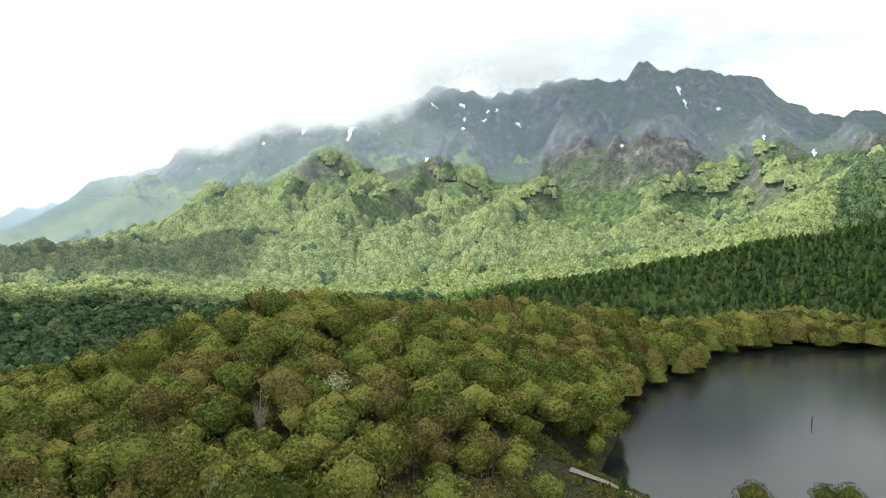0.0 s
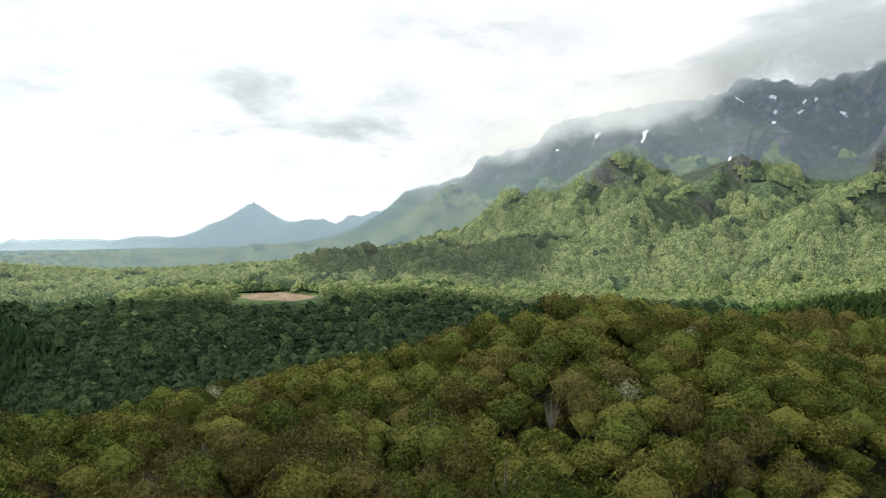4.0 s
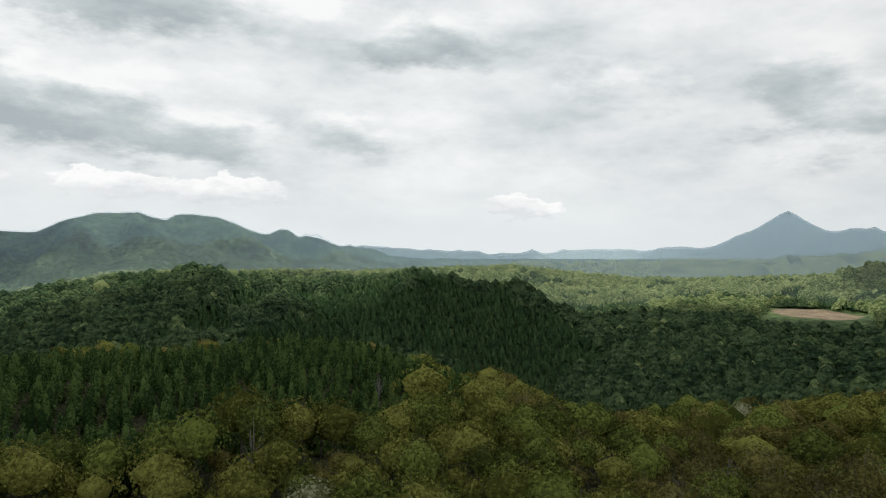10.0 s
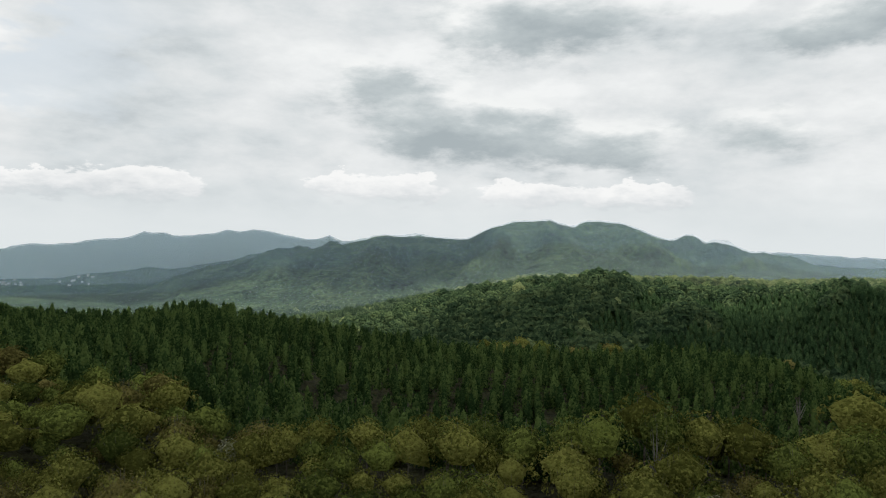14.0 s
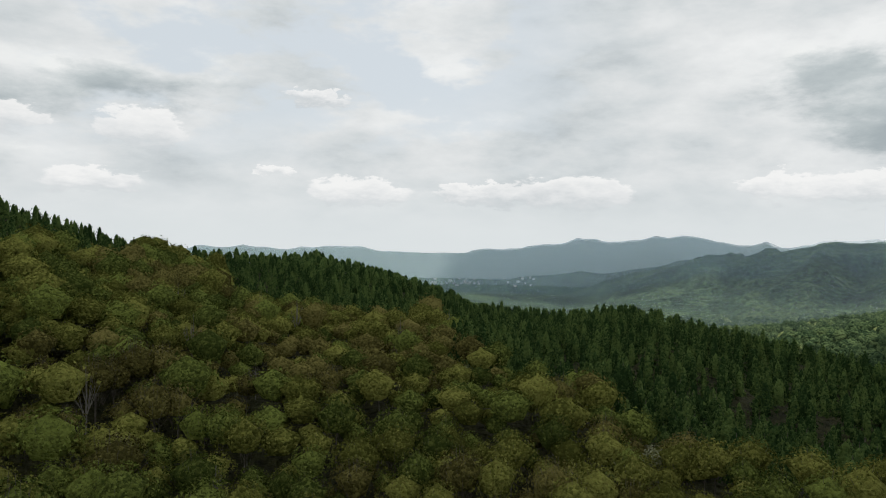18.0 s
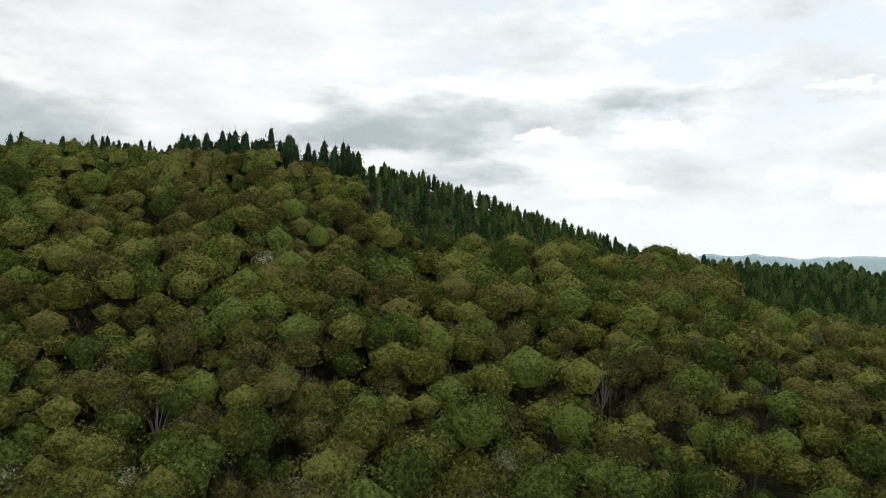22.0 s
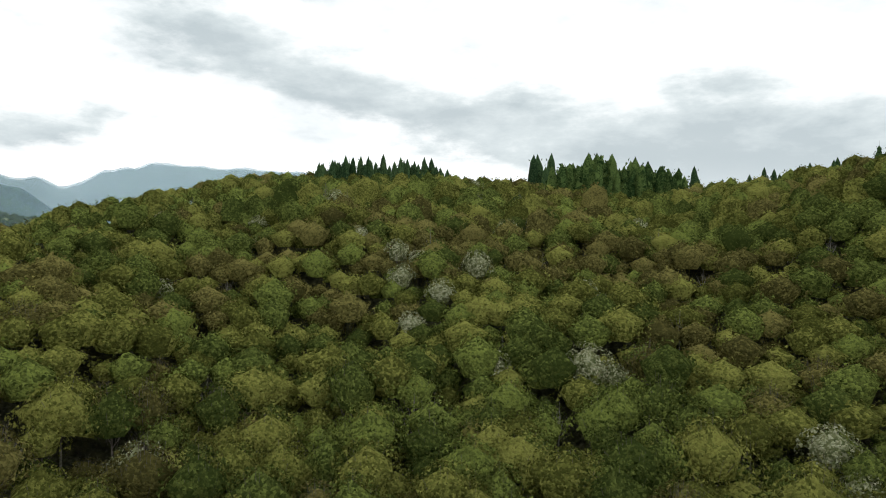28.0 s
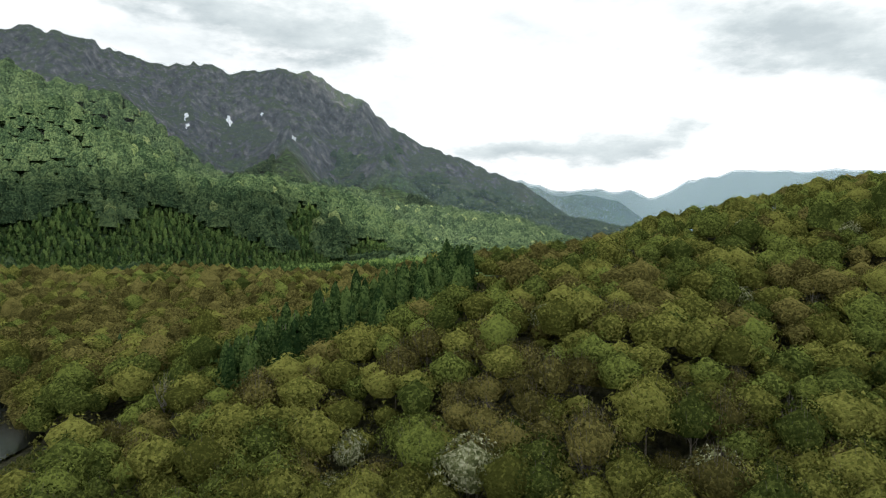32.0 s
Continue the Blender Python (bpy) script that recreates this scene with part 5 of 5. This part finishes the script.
            ff = (f[None] + np.arange(len(s))[:, None, None] * len(v)).reshape(-1, 4)
            parts.append((vv, ff))
            nv = facing_of(v, f, slot, kind in ("larch", "spruce"))
            if level == 3:
                nv = nv * 0.85 + (0, 0, 0.35)
                nv /= np.linalg.norm(nv, axis=1)[:, None]
            if level == 3:
                # the canopy as a whole leans with the slope
                gx, gy = (height(x[s] + 14, y[s]) - height(x[s] - 14, y[s])) / 28, (height(x[s], y[s] + 14) - height(x[s], y[s] - 14)) / 28
                lean = np.stack([-gx, -gy, np.ones_like(gx)], -1)
                lean *= 0.9 / np.linalg.norm(lean, axis=1)[:, None]
            else:
                lean = np.zeros((len(s), 3))
            facing.append(lean[:, None] + np.stack([nv[None, :, 0] * c - nv[None, :, 1] * w, nv[None, :, 0] * w + nv[None, :, 1] * c, np.broadcast_to(nv[None, :, 2], vx.shape)], -1))
            facing[-1] = (facing[-1] / np.linalg.norm(facing[-1], axis=2)[:, :, None]).reshape(-1, 3)
            slots.append(np.tile(slot, len(s)))
            trees.append(np.repeat((s * 0.618034) % 1.0, len(v)))
        if not parts:
            continue
        v, f = join(parts)
        total += len(f)
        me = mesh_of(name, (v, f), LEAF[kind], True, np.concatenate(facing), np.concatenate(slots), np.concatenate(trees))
        tagged(new(name, me), label, "wood", kind="stuff")
    print("joined faces", total)


plant()

# ---- the pond's near bank ----
def part(name, bm, mat, parent, label=""):
    me = bpy.data.meshes.new(name)
    bm.to_mesh(me)
    bm.free()
    me.materials.append(mat)
    ob = new(name, me)
    ob.parent = parent
    if label:
        ob["label"] = label
    return ob


def bank_path():
    """A pale gravel path along the water."""
    m, k = material("pale_gravel")
    pos = k.put("ShaderNodeNewGeometry").outputs["Position"]
    n = k.noise(pos, 2.0, 5.0)
    finish(k, k.ramp(n, [(0.3, (0.17, 0.15, 0.11)), (0.7, (0.33, 0.29, 0.23))]), 0.95, n, 0.5, 0.05)
    points = [(35, 185), (44, 181), (53, 178), (63, 175), (74, 172), (90, 169), (115, 168), (150, 165), (172, 166)]
    bm = bmesh.new()
    rows = []
    for i, (x, y) in enumerate(points):
        a, b = Vector(points[max(i - 1, 0)]), Vector(points[min(i + 1, len(points) - 1)])
        side = (b - a).normalized().orthogonal() * 1.6
        row = []
        for s in (-1, 0, 1):
            px, py = x + side.x * s, y + side.y * s
            row.append(bm.verts.new((px, py, float(height(px, py)) + 0.25)))
        rows.append(row)
    for p, q in zip(rows, rows[1:]):
        for j in range(2):
            bm.faces.new((p[j], q[j], q[j + 1], p[j + 1]))
    bmesh.ops.recalc_face_normals(bm, faces=bm.faces[:])
    me = bpy.data.meshes.new("path")
    bm.to_mesh(me)
    bm.free()
    me.materials.append(m)
    tagged(new("path", me), "pale gravel path along the near bank of the pond", "path", kind="structure")


bank_path()


def water_gauge():
    """A dark weathered stake that stands in the pond, with a crosspiece near its head."""
    m, k = material("dark_wet_wood")
    pos = k.put("ShaderNodeNewGeometry").outputs["Position"]
    n = k.noise(pos, 4.0, 4.0)
    finish(k, k.ramp(n, [(0.3, (0.012, 0.011, 0.010)), (0.7, (0.04, 0.035, 0.03))]), 0.8, n, 0.5, 0.05)
    root = tagged(new("stake"), "dark weathered wooden stake standing in the pond", "stake")
    for name, w, z0, z1, lean in (("post", 0.26, -2.6, 3.2, 0.05), ("stub", 0.36, -2.6, 0.9, 0.05)):
        bm = bmesh.new()
        bmesh.ops.create_cone(bm, cap_ends=True, segments=8, radius1=w, radius2=w * 0.55, depth=z1 - z0)
        for v in bm.verts:
            v.co += Vector((lean * (v.co.z + 2), 0, (z0 + z1) / 2))
        part(name, bm, m, root)
    a, r = radians(-28.2), 70.0 / math.tan(radians(13.0))
    root.matrix_basis = pose(-r * math.sin(a), r * math.cos(a), 0)


water_gauge()


def bank_growth():
    """Grass tufts and low bushes on the open bank."""
    r = np.random.RandomState(9)
    m = leaf_material("bank_grass", (0.08, 0.10, 0.03), (0.15, 0.17, 0.05), (0.24, 0.24, 0.08), 0.4)
    n = 9000
    x, y = r.uniform(15, 185, n), r.uniform(150, 206, n)
    d = shore_distance(x, y)
    ok = (d > 0.5) & (d < 30) & (np.abs(y - np.interp(x, [35, 53, 74, 90, 172], [185, 178, 172, 169, 166])) > 4)
    x, y = x[ok], y[ok]
    z = height(x, y)
    a, s = r.uniform(0, math.pi, len(x)), r.uniform(0.4, 1.3, len(x))
    dx, dy = np.cos(a) * s * 0.7, np.sin(a) * s * 0.7
    v = np.stack([np.stack([x - dx, y - dy, z - 0.1], 1), np.stack([x + dx, y + dy, z - 0.1], 1), np.stack([x + dx * 0.8, y + dy * 0.8, z + s], 1), np.stack([x - dx * 0.5, y - dy * 0.5, z + s * 1.2], 1)], 1).reshape(-1, 3)
    tagged(new("bank_grass", mesh_of("bank_grass", (v, np.arange(len(v)).reshape(-1, 4)), m)), "rough yellow-green grass on the pond's bank", "grass", kind="stuff")
    # single trees and bushes on the bank: kind, azimuth, distance, size
    for kind, az, dist, size, variant in (("yellow", -24.4, 184, 0.80, 0), ("spruce", -29.6, 199, 0.50, 1), ("green", -30.7, 201, 0.74, 1), ("green", -29.2, 203, 0.70, 0), ("yellow", -12.2, 206, 0.34, 1), ("spruce", -15.0, 184, 0.40, 0)):
        q = radians(az)
        px, py = -dist * math.sin(q), dist * math.cos(q)
        t = thing_tree(kind, variant)
        t.matrix_basis = pose(px, py, float(height(px, py))) @ Matrix.Scale(size, 4)
        t["label"] = "small " + LABELS[kind][1].split(" with")[0].split(" in ")[0] + " on the pond bank"


bank_growth()


def valley_town():
    """Houses and sheds of a small town on the far valley floor."""
    r = np.random.RandomState(21)
    plaster, k = material("pale_plaster")
    pos = k.put("ShaderNodeNewGeometry").outputs["Position"]
    own = k.put("ShaderNodeObjectInfo").outputs["Random"]
    finish(k, k.mix(k.math("MULTIPLY", k.noise(pos, 0.4, 3.0), 0.3), k.ramp(own, [(0.2, (0.80, 0.80, 0.78)), (0.8, (0.62, 0.58, 0.52))]), (0.45, 0.43, 0.40)), 0.85)
    tiles, k = material("slate_roof")
    pos = k.put("ShaderNodeNewGeometry").outputs["Position"]
    finish(k, k.ramp(k.noise(pos, 0.5, 3.0), [(0.3, (0.16, 0.17, 0.19)), (0.7, (0.34, 0.34, 0.35))]), 0.6)
    for i in range(44):
        az, el = 124.2 + 9.0 * r.beta(1.3, 1.3), -2.9 - 1.0 * r.rand() ** 1.2
        far = reach(az, el, 2700.0, 4300.0)
        if far is None:
            continue
        q = radians(az)
        x, y = -far * math.sin(q), far * math.cos(q)
        big = i % 5 == 0
        w, d, h = (r.uniform(24, 44), r.uniform(12, 18), r.uniform(9, 16)) if big else (r.uniform(9, 15), r.uniform(8, 10), r.uniform(5.5, 7.5))
        root = tagged(new("block_of_flats" if big else "house"), "long pale flat block in the far valley town" if big else "small pale plastered house in the far valley town", "building", "houses of the valley town")
        bm = bmesh.new()
        bmesh.ops.create_cube(bm, size=1.0)
        for v in bm.verts:
            v.co = (v.co.x * w, v.co.y * d, v.co.z * (h + 6) + h / 2 - 3)
        part("wall", bm, plaster, root)
        bm = bmesh.new()
        rise, over = (1.0, 0.5) if big else (h * 0.4, 0.7)
        a, b = w / 2 + over, d / 2 + over
        lo = [bm.verts.new(c) for c in ((-a, -b, h), (a, -b, h), (a, b, h), (-a, b, h))]
        up = [bm.verts.new(c) for c in ((-a, 0, h + rise), (a, 0, h + rise))]
        for f in ((lo[0], lo[1], up[1], up[0]), (lo[2], lo[3], up[0], up[1]), (lo[1], lo[2], up[1]), (lo[3], lo[0], up[0]), (lo[3], lo[2], lo[1], lo[0])):
            bm.faces.new(f)
        part("roof", bm, tiles, root)
        root.matrix_basis = pose(x, y, float(height(x, y)), 0, 0, az + r.choice([0, 90]) + r.uniform(-15, 15))


valley_town()
